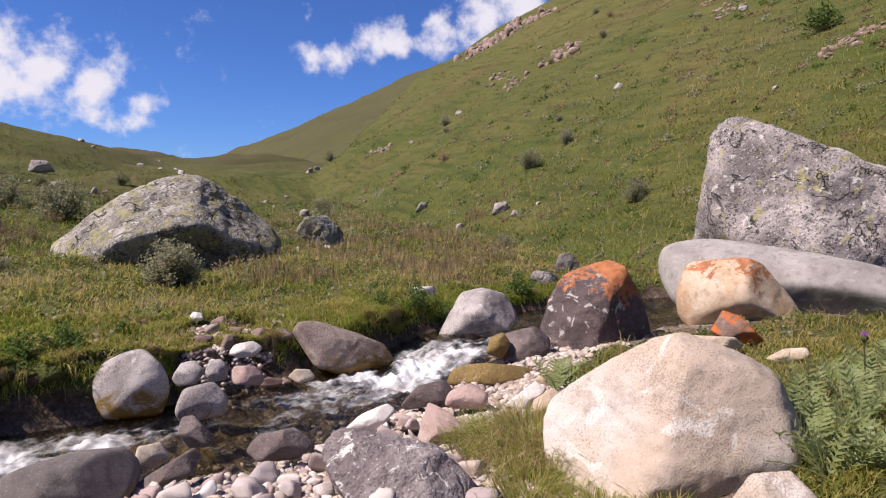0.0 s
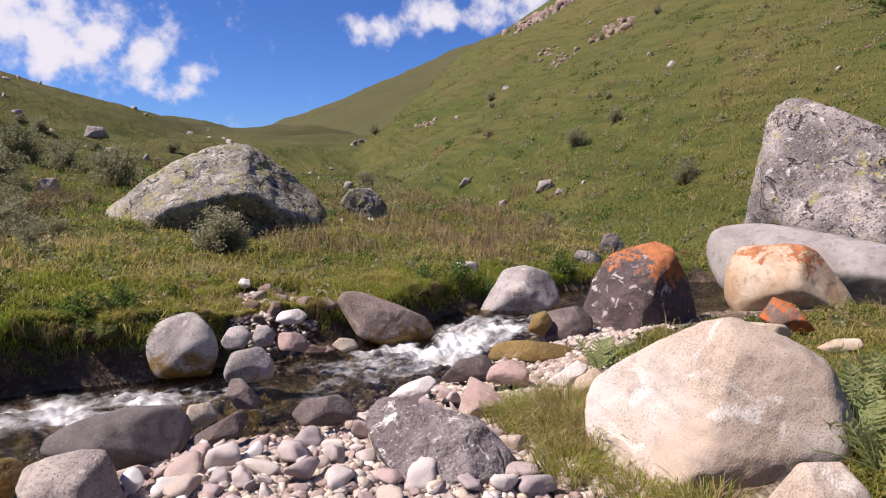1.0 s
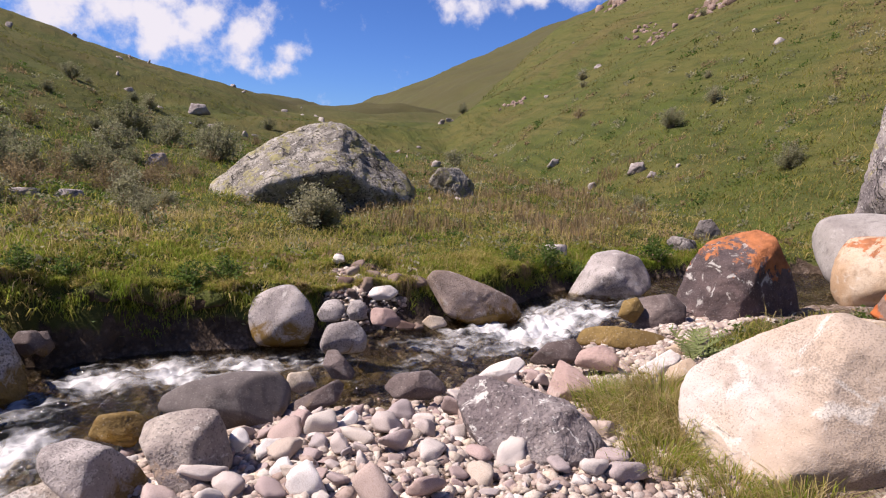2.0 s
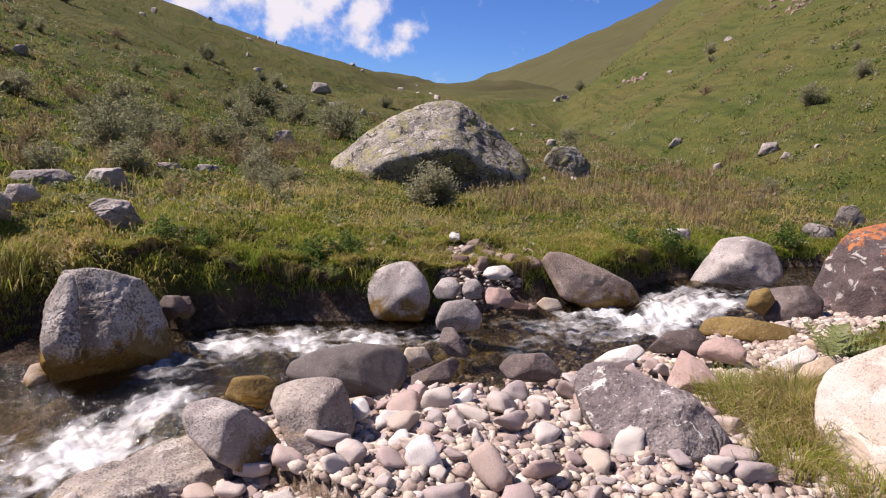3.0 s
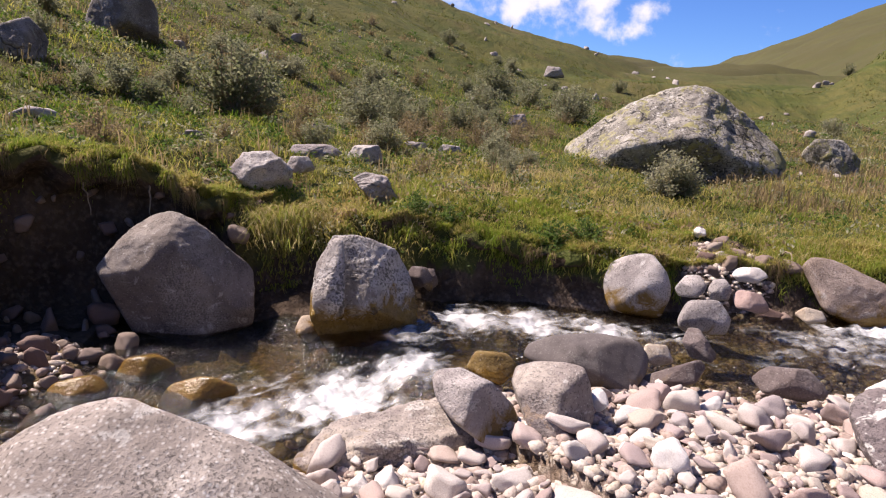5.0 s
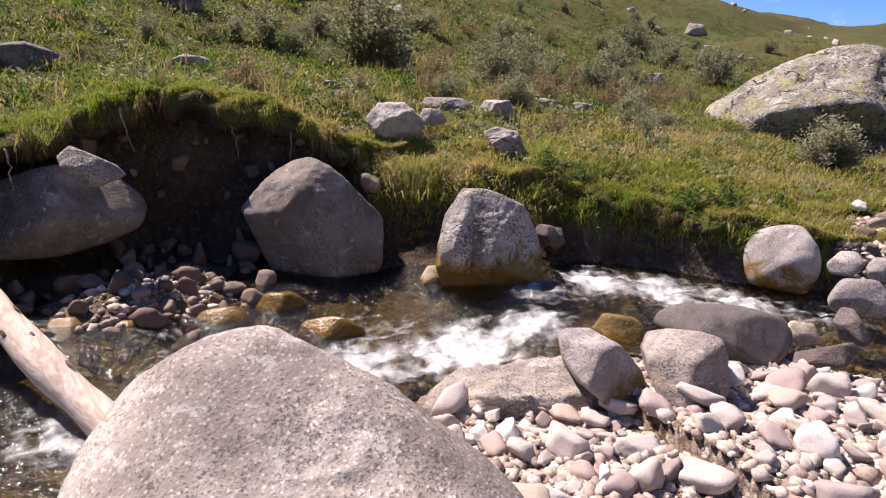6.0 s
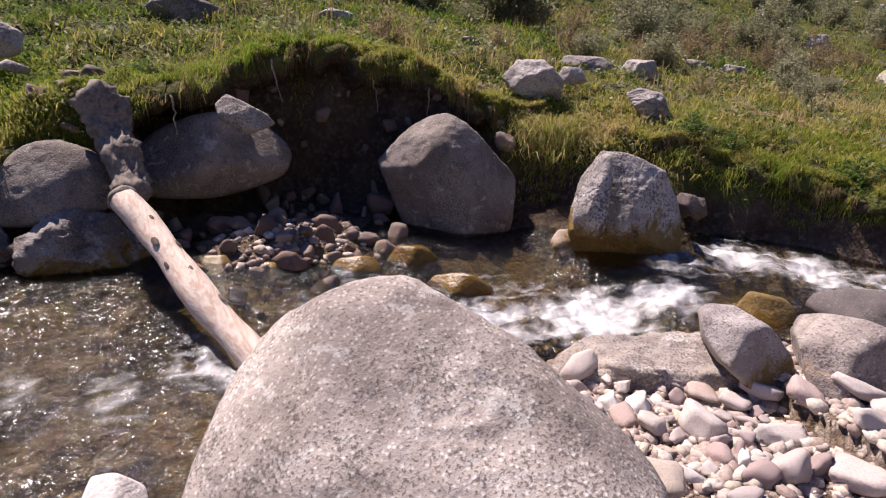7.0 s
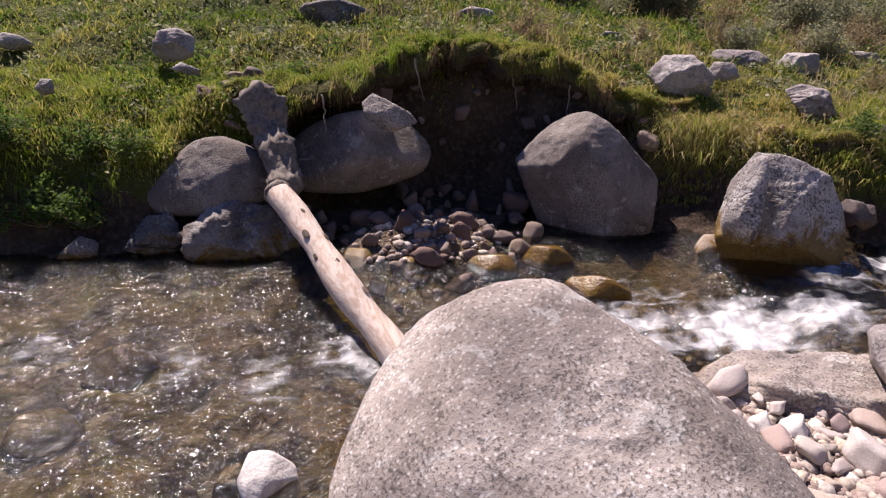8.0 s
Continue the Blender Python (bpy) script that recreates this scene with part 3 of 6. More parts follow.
# ---- the ground: one sheet from the stream bed to the far ridges ----
def build_ground():
    rings = np.concatenate([[0.0004], np.geomspace(0.25, 1500, 600)])
    turn = np.radians(np.concatenate([np.linspace(-42, 112, 380), np.linspace(112, 318, 80)[1:-1]]))
    r, a = np.meshgrid(rings, turn, indexing="ij")
    x, y = -0.4 - r * np.sin(a), -0.4 + r * np.cos(a)
    z, grass, stony = land(x, y)
    near = 1 - smooth(8, 25, r)
    z = z + near * grass * (0.02 * ripple(x, y, 21, 0.33) + 0.012 * ripple(x, y, 22, 0.15))
    n, m = x.shape
    verts = np.stack([x, y, z], -1).reshape(-1, 3)
    i, j = np.meshgrid(np.arange(n - 1), np.arange(m), indexing="ij")
    k = (j + 1) % m
    faces = np.stack([i * m + j, i * m + k, (i + 1) * m + k, (i + 1) * m + j], -1).reshape(-1, 4)
    me = fast_mesh("ground", verts, faces, GROUND)
    attribute(me, "grass", "FLOAT", grass.ravel())
    attribute(me, "stony", "FLOAT", stony.ravel())
    tagged(new("ground", me), "grassy valley floor and hillsides with bare earth and stony stream bed", "ground", kind="structure")


build_ground()


def build_water():
    keep = slice(20, 400)
    c, way = COURSE[keep], WAY[keep]
    fine = np.linspace(0, len(c) - 1, 1500)
    idx = np.arange(len(c))
    c = np.stack([np.interp(fine, idx, c[:, k]) for k in range(c.shape[1])], 1)
    way = np.stack([np.interp(fine, idx, way[:, k]) for k in range(2)], 1)
    way /= np.linalg.norm(way, axis=1)[:, None]
    along = np.concatenate([[0], np.cumsum(np.hypot(*np.diff(c[:, :2], axis=0).T))])
    q = np.linspace(-1, 1, 72)
    out = np.stack([way[:, 1], -way[:, 0]], 1)
    reach = np.where(q[None, :] > 0, c[:, 2:3] + c[:, 4:5] * 0.95 + 0.15, c[:, 2:3] + 0.2 + 0.75 * np.exp(-(((c[:, 0:1] + 1.6) / 0.75) ** 2 + ((c[:, 1:2] - 4.3) / 0.75) ** 2)))
    d = q[None, :] * reach
    x, y = c[:, 0:1] + out[:, 0:1] * d, c[:, 1:2] + out[:, 1:2] * d
    lat = np.abs(d) / c[:, 2:3]
    core = 1 - smooth(0.35, 1.0, lat + 0.25 * ripple(x, y, 31, 0.7))
    foam = c[:, 6:7] * core * (0.8 + 0.25 * ripple(x, y, 32, 0.9))
    # standing waves and plunges: place, reach along x and y, whiteness
    for px, py, rx, ry, much in ((-3.08, 2.05, 0.42, 0.42, 1.15), (-2.95, 2.5, 0.28, 0.34, 1.0), (-3.3, 1.5, 0.38, 0.45, 0.9), (-3.6, 1.8, 0.35, 0.35, 0.55), (-3.3, 2.95, 0.3, 0.35, 0.8), (-3.2, 3.45, 0.4, 0.35, 1.0), (-2.85, 3.75, 0.5, 0.35, 1.0), (-2.35, 4.0, 0.45, 0.3, 0.9), (-1.95, 4.2, 0.4, 0.25, 0.7), (-1.2, 4.75, 0.4, 0.3, 0.6), (0.12, 6.02, 0.3, 0.26, 1.3), (-0.2, 5.7, 0.34, 0.3, 1.45), (-0.5, 5.4, 0.34, 0.26, 1.1),
                                 (-3.45, 0.05, 0.36, 0.36, 0.8), (-3.35, -0.45, 0.4, 0.2, 0.62), (-3.7, -0.8, 0.45, 0.16, 0.5), (-3.95, -1.5, 0.3, 0.25, 0.55), (-4.3, -2.2, 0.4, 0.3, 0.45)):
        foam = np.maximum(foam, much * np.exp(-(((x - px) / rx) ** 2 + ((y - py) / ry) ** 2)) * (0.92 + 0.25 * ripple(x, y, 37, 0.22)))
    lively = 0.25 + foam + 0.5 * core * c[:, 6:7]
    z = c[:, 3:4] + lively * (0.022 * ripple(x, y, 33, 0.42) + 0.014 * ripple(x, y, 34, 0.2) + 0.008 * ripple(x, y, 35, 0.09))
    z = z + 0.02 * foam * np.abs(ripple(x, y, 36, 0.28))
    n, m = x.shape
    i, j = np.meshgrid(np.arange(n - 1), np.arange(m - 1), indexing="ij")
    faces = np.stack([i * m + j, (i + 1) * m + j, (i + 1) * m + j + 1, i * m + j + 1], -1).reshape(-1, 4)[:, ::-1]
    me = fast_mesh("water", np.stack([x, y, z], -1).reshape(-1, 3), faces, WATER)
    attribute(me, "foam", "FLOAT", foam.ravel())
    attribute(me, "flow", "FLOAT_VECTOR", np.stack([along[:, None] + 0 * d, d, 0 * d], -1).reshape(-1, 3))
    tagged(new("water", me), "clear brownish mountain stream with white rapids", "stream", kind="structure")


build_water()


def ball(level):
    bm = bmesh.new()
    bmesh.ops.create_icosphere(bm, subdivisions=level, radius=1)
    bm.verts.ensure_lookup_table()
    v = np.array([p.co[:] for p in bm.verts])
    f = np.array([[p.index for p in q.verts] for q in bm.faces])
    bm.free()
    return v / np.linalg.norm(v, axis=1)[:, None], f


BALLS = {k: ball(k) for k in (2, 3, 4, 5, 6)}


def faceted(ways, normals, offsets, sharp):
    """Distance to the surface of a rounded convex solid along unit ways, from its planes."""
    dots = np.maximum(ways @ normals.T, 0) / offsets
    return (dots**sharp).sum(1) ** (-1 / sharp)


STONES = []


def boulder(name, label, material, place, facing, depth, facets, sharp, rough, cuts=(), category="boulder"):
    """A stone with planed sides: facets are its outline across the facing, cuts are faces split off the body (normal: right, back, up; share
    of the body left), the rest is worn from a seed."""
    seed = int(abs(place[0] * 991 + place[1] * 577 + place[2] * 131)) % 9973
    rng = np.random.default_rng(seed)
    size = float(np.mean([o for _, o in facets]))
    seen = size / max(1.0, math.hypot(place[0], place[1]))
    ways, faces = BALLS[6 if seen > 0.075 else 5 if seen > 0.02 else 4]
    normals, offsets = [], []
    for angle, off in facets:
        tip = rng.uniform(-0.05, 0.05)
        a = math.radians(angle)
        normals.append((math.cos(a), -tip, math.sin(a)))
        offsets.append(off)
    sides = len(normals)
    flat = np.array(normals)
    flat /= np.linalg.norm(flat, axis=1)[:, None]
    round_ = np.linspace(0, 2 * np.pi, 180, endpoint=False)
    ring = np.stack([np.cos(round_), 0 * round_, np.sin(round_)], 1)
    ring = ring * faceted(ring, flat, np.array(offsets), 40)[:, None]
    for k in range(4):
        a = rng.uniform(0.3, 2.84) if k < 3 else rng.uniform(3.4, 6.0)
        normals.append((0.62 * math.cos(a), -0.75, 0.55 * math.sin(a)))
        offsets.append(depth * rng.uniform(0.8, 1.02))
    normals += [(0, -1, 0.1), (0, 1, 0.1), (0.5, 0.8, 0.3), (-0.5, 0.8, 0.3)]
    offsets += [depth * 0.98, depth, depth, depth]
    normals = np.array(normals)
    normals /= np.linalg.norm(normals, axis=1)[:, None]
    offsets = np.array(offsets)
    offsets[sides:] = np.maximum(offsets[sides:], 0.97 * (ring @ normals[sides:].T).max(0))
    pts = ways * faceted(ways, normals, offsets, sharp * 4)[:, None]
    if material is MEADOW_ROCK:
        cuts, rough, sharp = [(0.1, -1, -0.15, 0.72), (-0.1, -0.3, 0.95, 0.78), (0.7, -0.7, 0.2, 0.8)], rough * 1.9, sharp * 1.3
    for *way, share in cuts:
        way = np.array(way) / np.linalg.norm(way)
        normals = np.concatenate([normals, way[None]])
        offsets = np.append(offsets, max(share * (pts @ way).max(), (ring @ way).max()))
    pts = ways * faceted(ways, normals, offsets, sharp * 4)[:, None]
    # chipped corners
    chips = rng.normal(size=(10, 3))
    chips /= np.linalg.norm(chips, axis=1)[:, None]
    reach = np.maximum((pts @ chips.T).max(0) * rng.uniform(0.88, 0.97, 10), 0.985 * (ring @ chips.T).max(0))
    r = faceted(ways, np.concatenate([normals, chips]), np.concatenate([offsets, reach]), sharp * 3.2)
    rim = faceted(ring / np.linalg.norm(ring, axis=1)[:, None], np.concatenate([normals, chips]), np.concatenate([offsets, reach]), sharp * 3.2)
    r = r * float(np.mean(np.linalg.norm(ring, axis=1) / rim))
    pts = ways * r[:, None]
    push = np.empty(len(pts))
    base = Vector(rng.uniform(-50, 50, 3))
    for i, p in enumerate(pts):
        q = Vector(p) / size
        push[i] = 0.5 * noise.noise(base + q * 1.1) + 0.5 * noise.fractal(base + q * 2.4, 0.62, 2.1, 6) - 0.3 * abs(noise.noise(base + q * (3.2, 3.2, 6.5)[0])) - 0.3 * abs(noise.noise(base + Vector((q.x * 3, q.y * 3, q.z * 9)))) - 0.22 * abs(noise.noise(base + q * 11))
    pts = pts + ways * (push * rough * size * 0.95)[:, None]
    turn = np.array(Euler((radians(facing[0]), 0, radians(facing[1]))).to_matrix())
    pts = pts @ turn.T
    if material is MEADOW_ROCK and math.hypot(place[0], place[1]) < 12:
        pts[:, 2] *= 0.85
        place = (place[0], place[1], place[2] - 0.22 * size)
    me = fast_mesh(name, pts, faces, material)
    ob = new(name, me)
    ob.location = place
    spread = np.sqrt(np.linalg.eigvalsh(np.cov(pts[:, :2].T)))
    STONES.append((place[0], place[1], float(np.sqrt(spread[0] * spread[1])) * 1.5, place[2]))
    return tagged(ob, label, category, "boulders and rocks in the valley")


# ---- boulders: place, facing (pitch, yaw), depth, side facets (angle, distance), sharpness, roughness ----
boulder("boulder", "large weathered grey boulder with yellow lichen in the meadow", LICHEN_GRANITE, (-4.83, 11.75, 1.08), (-5, 21), 1.9, [(-99, 1.002), (-91, 0.876), (-85, 0.931), (-30, 1.842), (38, 1.226), (50, 1.013), (60, 0.973), (97, 0.825), (110, 0.783), (124, 0.828), (128, 0.891), (170, 1.735)], 14, 0.1, cuts=[(-0.15, -0.62, 0.77, 0.62), (0.5, -0.6, 0.6, 0.68), (-0.6, -0.5, 0.6, 0.75)], category="boulder")
boulder("boulder", "round grey speckled boulder at the foot of the bank", GRANITE_WET, (-2.41, 4.67, 0.16), (-15, 23), 0.28, [(-170, 0.256), (-153, 0.257), (-103, 0.258), (-75, 0.274), (-18, 0.271), (13, 0.246), (42, 0.257), (92, 0.269), (120, 0.264), (165, 0.265)], 8, 0.035, cuts=[(-0.4, -0.8, 0.3, 0.82)], category="boulder")
boulder("boulder", "tilted flat brownish boulder at the waterline", BROWN_WET, (-0.95, 5.81, 0.18), (-14, 7), 0.24, [(-146, 0.297), (-111, 0.237), (-86, 0.264), (-27, 0.458), (37, 0.328), (67, 0.188), (73, 0.184), (91, 0.266), (150, 0.493)], 14, 0.04, cuts=[(0.25, -0.95, 0.0, 0.76), (0.35, -0.35, 0.85, 0.85)], category="boulder")
boulder("boulder", "pale grey boulder beside the upper stream", GRANITE_WET, (0.37, 6.91, 0.27), (-11, -5), 0.36, [(-134, 0.504), (-81, 0.287), (-66, 0.266), (-45, 0.334), (15, 0.43), (33, 0.406), (79, 0.353), (105, 0.321), (154, 0.289)], 14, 0.05, cuts=[(-0.35, -0.7, 0.6, 0.76), (0.6, -0.7, 0.35, 0.78)], category="boulder")
boulder("boulder", "dark boulder with bright orange lichen on top", ORANGE_DARK, (1.47, 6.09, 0.49), (-10, -14), 0.55, [(-163, 0.603), (-101, 0.533), (-71, 0.485), (-33, 0.551), (17, 0.469), (30, 0.446), (65, 0.528), (112, 0.453), (153, 0.431), (165, 0.453)], 20, 0.05, cuts=[(-0.3, -0.6, 0.75, 0.78), (-0.3, -0.95, -0.1, 0.8), (0.8, -0.6, 0, 0.76)], category="boulder")
boulder("boulder", "large pale tan granite boulder beside the grass", BLOND, (1.09, 2.99, 0.45), (-18, -21), 0.48, [(-169, 0.623), (-139, 0.597), (-97, 0.461), (-74, 0.451), (-40, 0.522), (-10, 0.608), (18, 0.62), (35, 0.595), (62, 0.508), (75, 0.461), (102, 0.446), (122, 0.405), (128, 0.424), (157, 0.569)], 14, 0.035, cuts=[(-0.4, -0.88, 0.25, 0.7), (0.3, -0.95, 0.1, 0.68), (0.45, -0.6, 0.65, 0.76)], category="boulder")
boulder("boulder", "tall angular purple-grey boulder with yellow lichen patches", PURPLE_GRANITE, (5.58, 9.30, 1.34), (-1, -31), 0.89, [(-165, 1.957), (-86, 0.962), (-8, 1.973), (33, 1.515), (67, 0.942), (87, 1.438), (154, 2.028), (172, 1.79)], 26, 0.06, cuts=[(-0.85, -0.5, 0.1, 0.8), (-0.1, -1, 0.3, 0.74), (0.5, -0.85, -0.15, 0.7), (0.25, -0.9, 0.35, 0.76)], category="boulder")
boulder("boulder", "long smooth grey boulder with a rounded back", SMOOTH_GREY, (4.05, 7.44, 0.50), (-7, -30), 0.9, [(-157, 1.276), (-142, 1.096), (-118, 0.78), (-86, 0.572), (-41, 1.224), (18, 1.371), (68, 0.705), (80, 0.521), (84, 0.522), (97, 0.705), (119, 1.082), (160, 1.477)], 8, 0.025, cuts=[(0, -0.8, -0.6, 0.6), (0, -0.5, 0.87, 0.8), (-0.6, -0.75, -0.2, 0.8)], category="boulder")
boulder("boulder", "tan boulder streaked with orange lichen", TAN_ORANGE, (3.23, 6.83, 0.51), (-8, -25), 0.5, [(-174, 0.644), (-141, 0.634), (-87, 0.449), (-63, 0.568), (-10, 0.668), (29, 0.47), (42, 0.415), (72, 0.448), (97, 0.471), (98, 0.472), (150, 0.636), (173, 0.633)], 10, 0.03, cuts=[(0.7, -0.6, 0.35, 0.76), (-0.3, -0.95, 0.1, 0.82), (0.2, -0.7, -0.65, 0.74)], category="boulder")
boulder("rock", "small angular rock covered with orange lichen", ORANGE_ALL, (2.48, 5.28, 0.48), (-11, -25), 0.12, [(-118, 0.123), (-75, 0.137), (45, 0.117), (75, 0.133), (154, 0.17)], 14, 0.05, category="rock")
boulder("boulder", "rough grey slab of rock among the cobbles", ROUGH_GREY, (-0.25, 2.80, 0.20), (-25, -0), 0.27, [(-151, 0.293), (-132, 0.22), (-125, 0.211), (-87, 0.293), (-22, 0.46), (22, 0.326), (47, 0.252), (78, 0.237), (84, 0.257), (106, 0.369), (179, 0.428)], 18, 0.08, cuts=[(0.1, -0.5, 0.85, 0.8), (-0.2, -0.95, 0.1, 0.75)], category="boulder")
boulder("rock", "white rounded rock on the cobble bar", WHITE_STONE, (-0.51, 3.71, 0.22), (-19, 4), 0.08, [(-138, 0.161), (-76, 0.075), (-43, 0.073), (58, 0.155), (112, 0.063), (132, 0.073)], 9, 0.04, category="rock")
boulder("rock", "pointed pinkish rock on the cobble bar", PINK_STONE, (-0.07, 3.60, 0.20), (-20, -3), 0.11, [(-113, 0.148), (-77, 0.113), (-13, 0.171), (48, 0.117), (67, 0.127), (165, 0.125)], 14, 0.04, category="rock")
boulder("rock", "rounded reddish rock at the water's edge", PINK_STONE, (0.12, 4.13, 0.24), (-17, -5), 0.10, [(-93, 0.071), (-6, 0.139), (56, 0.104), (110, 0.087), (160, 0.137)], 4, 0.03, category="rock")
boulder("rock", "dark wet rock in the stream below the fall", DARK_WET, (-0.15, 4.39, 0.18), (-17, -1), 0.10, [(-111, 0.155), (-78, 0.074), (-30, 0.132), (52, 0.158), (105, 0.083), (139, 0.105)], 9, 0.03, category="rock")
boulder("rock", "flat yellowish rock washed by the stream", MOSSY_WET, (0.36, 4.98, 0.17), (-15, -6), 0.11, [(-88, 0.082), (-71, 0.131), (70, 0.16), (87, 0.09), (100, 0.107), (172, 0.346)], 4, 0.03, category="rock")
boulder("rock", "tan wedge-shaped rock beside the stream", TAN_STONE, (0.77, 4.43, 0.31), (-15, -12), 0.08, [(-112, 0.115), (-73, 0.062), (-9, 0.114), (83, 0.1), (124, 0.059)], 10, 0.03, category="rock")
boulder("rock", "white angular rock on the cobble bar", WHITE_STONE, (0.52, 4.04, 0.27), (-17, -10), 0.09, [(-101, 0.09), (-33, 0.071), (57, 0.124), (130, 0.058)], 10, 0.04, category="rock")
boulder("rock", "pale pinkish rock on the cobble bar", TAN_STONE, (0.61, 3.82, 0.29), (-18, -11), 0.08, [(-97, 0.086), (-15, 0.077), (49, 0.114), (126, 0.072), (158, 0.085)], 10, 0.04, category="rock")
boulder("boulder", "smooth dark grey slab lying in the stream", DARK_SLAB, (-2.02, 3.02, 0.09), (-22, 27), 0.24, [(-116, 0.162), (-113, 0.154), (-83, 0.201), (-47, 0.264), (-8, 0.357), (46, 0.336), (87, 0.198), (99, 0.182), (113, 0.21), (160, 0.353)], 14, 0.02, cuts=[(0, -0.5, 0.86, 0.84)], category="boulder")
boulder("rock", "pale rock wedged in midstream", TAN_STONE, (-1.75, 3.45, 0.11), (-20, 21), 0.07, [(-114, 0.068), (-68, 0.069), (29, 0.079), (95, 0.065), (166, 0.087)], 9, 0.03, category="rock")
boulder("rock", "upright dark rock in midstream", DARK_WET, (-1.57, 3.65, 0.17), (-19, 18), 0.08, [(-147, 0.077), (-94, 0.084), (-27, 0.124), (40, 0.064), (94, 0.109), (166, 0.097)], 11, 0.04, category="rock")
boulder("rock", "long dark rock lying in midstream", DARK_WET, (-1.57, 3.22, 0.09), (-22, 20), 0.07, [(-96, 0.118), (-66, 0.061), (-25, 0.129), (67, 0.174), (117, 0.055), (147, 0.126)], 10, 0.03, category="rock")
boulder("rock", "dark angular rock in shallow water", DARK_WET, (-1.00, 3.42, 0.18), (-21, 11), 0.10, [(-130, 0.138), (-89, 0.082), (-57, 0.118), (50, 0.129), (98, 0.086), (136, 0.137)], 11, 0.04, category="rock")
boulder("boulder", "blocky tan-grey boulder beside the rapids", GRANITE_TAN, (-1.86, 2.33, 0.14), (-25, 31), 0.29, [(-157, 0.16), (-131, 0.18), (-88, 0.204), (-27, 0.22), (10, 0.191), (27, 0.199), (80, 0.21), (93, 0.203), (108, 0.216), (168, 0.219)], 18, 0.04, cuts=[(-0.3, -0.7, 0.65, 0.72), (0.62, -0.78, 0.0, 0.62), (-0.35, -0.93, 0.0, 0.72)], category="boulder")
boulder("boulder", "split speckled boulder leaning at the rapids", GRANITE_WET, (-2.14, 2.06, 0.12), (-26, 38), 0.26, [(-162, 0.178), (-139, 0.135), (-123, 0.13), (-92, 0.176), (-3, 0.229), (34, 0.147), (49, 0.128), (66, 0.137), (98, 0.192), (144, 0.254)], 22, 0.05, cuts=[(-0.2, -0.45, 0.87, 0.72), (0.45, -0.88, -0.1, 0.6), (-0.5, -0.85, 0.1, 0.7)], category="boulder")
boulder("boulder", "angular pale boulder standing in the rapids", STANDING, (-3.81, 2.95, 0.10), (-17, 44), 0.36, [(-176, 0.397), (-155, 0.414), (-150, 0.43), (-86, 0.484), (-42, 0.44), (4, 0.384), (19, 0.365), (33, 0.379), (74, 0.397), (94, 0.464), (153, 0.42), (173, 0.386)], 26, 0.05, cuts=[(-0.75, -0.6, 0.25, 0.76), (0.3, -0.85, 0.4, 0.78), (0.25, -0.75, -0.62, 0.62)], category="boulder")
boulder("boulder", "large brown-grey boulder under the cut bank, toned dark for the shade", SHADE_TONED_ROCK, (-4.96, 2.12, 0.23), (-16, 60), 0.42, [(-155, 0.5), (-122, 0.613), (-89, 0.566), (-74, 0.602), (-4, 0.554), (48, 0.334), (60, 0.343), (87, 0.399), (121, 0.414), (143, 0.437)], 14, 0.04, cuts=[(0, -0.95, -0.3, 0.72), (-0.4, -0.5, 0.75, 0.82)], category="boulder")
boulder("boulder", "big rounded boulder under the turf overhang", SHADE_TONED_ROCK, (-5.54, 0.44, 0.27), (-14, 78), 0.29, [(-140, 0.512), (-93, 0.309), (-72, 0.309), (-27, 0.522), (24, 0.55), (64, 0.399), (91, 0.31), (114, 0.33), (148, 0.446)], 4, 0.03, category="boulder")
boulder("rock", "pale lichen-spotted rock lodged on a boulder", GRANITE_TAN, (-5.22, 0.60, 0.62), (-11, 75), 0.11, [(-166, 0.154), (-121, 0.1), (-69, 0.135), (44, 0.126), (64, 0.085), (132, 0.182)], 12, 0.05, category="rock")
boulder("boulder", "rounded pale boulder below the bank", SHADE_TONED_ROCK, (-5.36, -0.64, 0.16), (-17, 90), 0.27, [(-167, 0.462), (-93, 0.247), (-61, 0.306), (0, 0.404), (44, 0.379), (83, 0.312), (112, 0.276), (133, 0.265)], 4, 0.05, category="boulder")
boulder("boulder", "jagged dark boulder at the pool's edge", RAGGED, (-4.98, -0.46, -0.17), (-22, 88), 0.21, [(-168, 0.37), (-99, 0.22), (-85, 0.22), (14, 0.38), (69, 0.27), (132, 0.33)], 30, 0.26, cuts=[(-0.4, -0.6, 0.7, 0.72), (0.5, -0.5, 0.7, 0.74), (0.1, -0.95, 0.2, 0.78)], category="boulder")
boulder("rock", "jagged grey rock at the pool's edge", RAGGED, (-5.13, -1.00, -0.15), (-21, 95), 0.13, [(-111, 0.132), (-26, 0.161), (21, 0.16), (96, 0.154), (138, 0.136)], 9, 0.2, category="rock")
boulder("rock", "low grey rock at the pool's edge", RAGGED, (-5.16, -1.47, -0.20), (-21, 101), 0.07, [(-100, 0.062), (-19, 0.104), (64, 0.088), (125, 0.069)], 12, 0.06, category="rock")
boulder("rock", "pale rock at the foot of the bank", GRANITE_TAN, (-5.41, -1.21, -0.08), (-19, 97), 0.07, [(-154, 0.096), (-94, 0.082), (-18, 0.079), (66, 0.088), (143, 0.074)], 10, 0.04, category="rock")
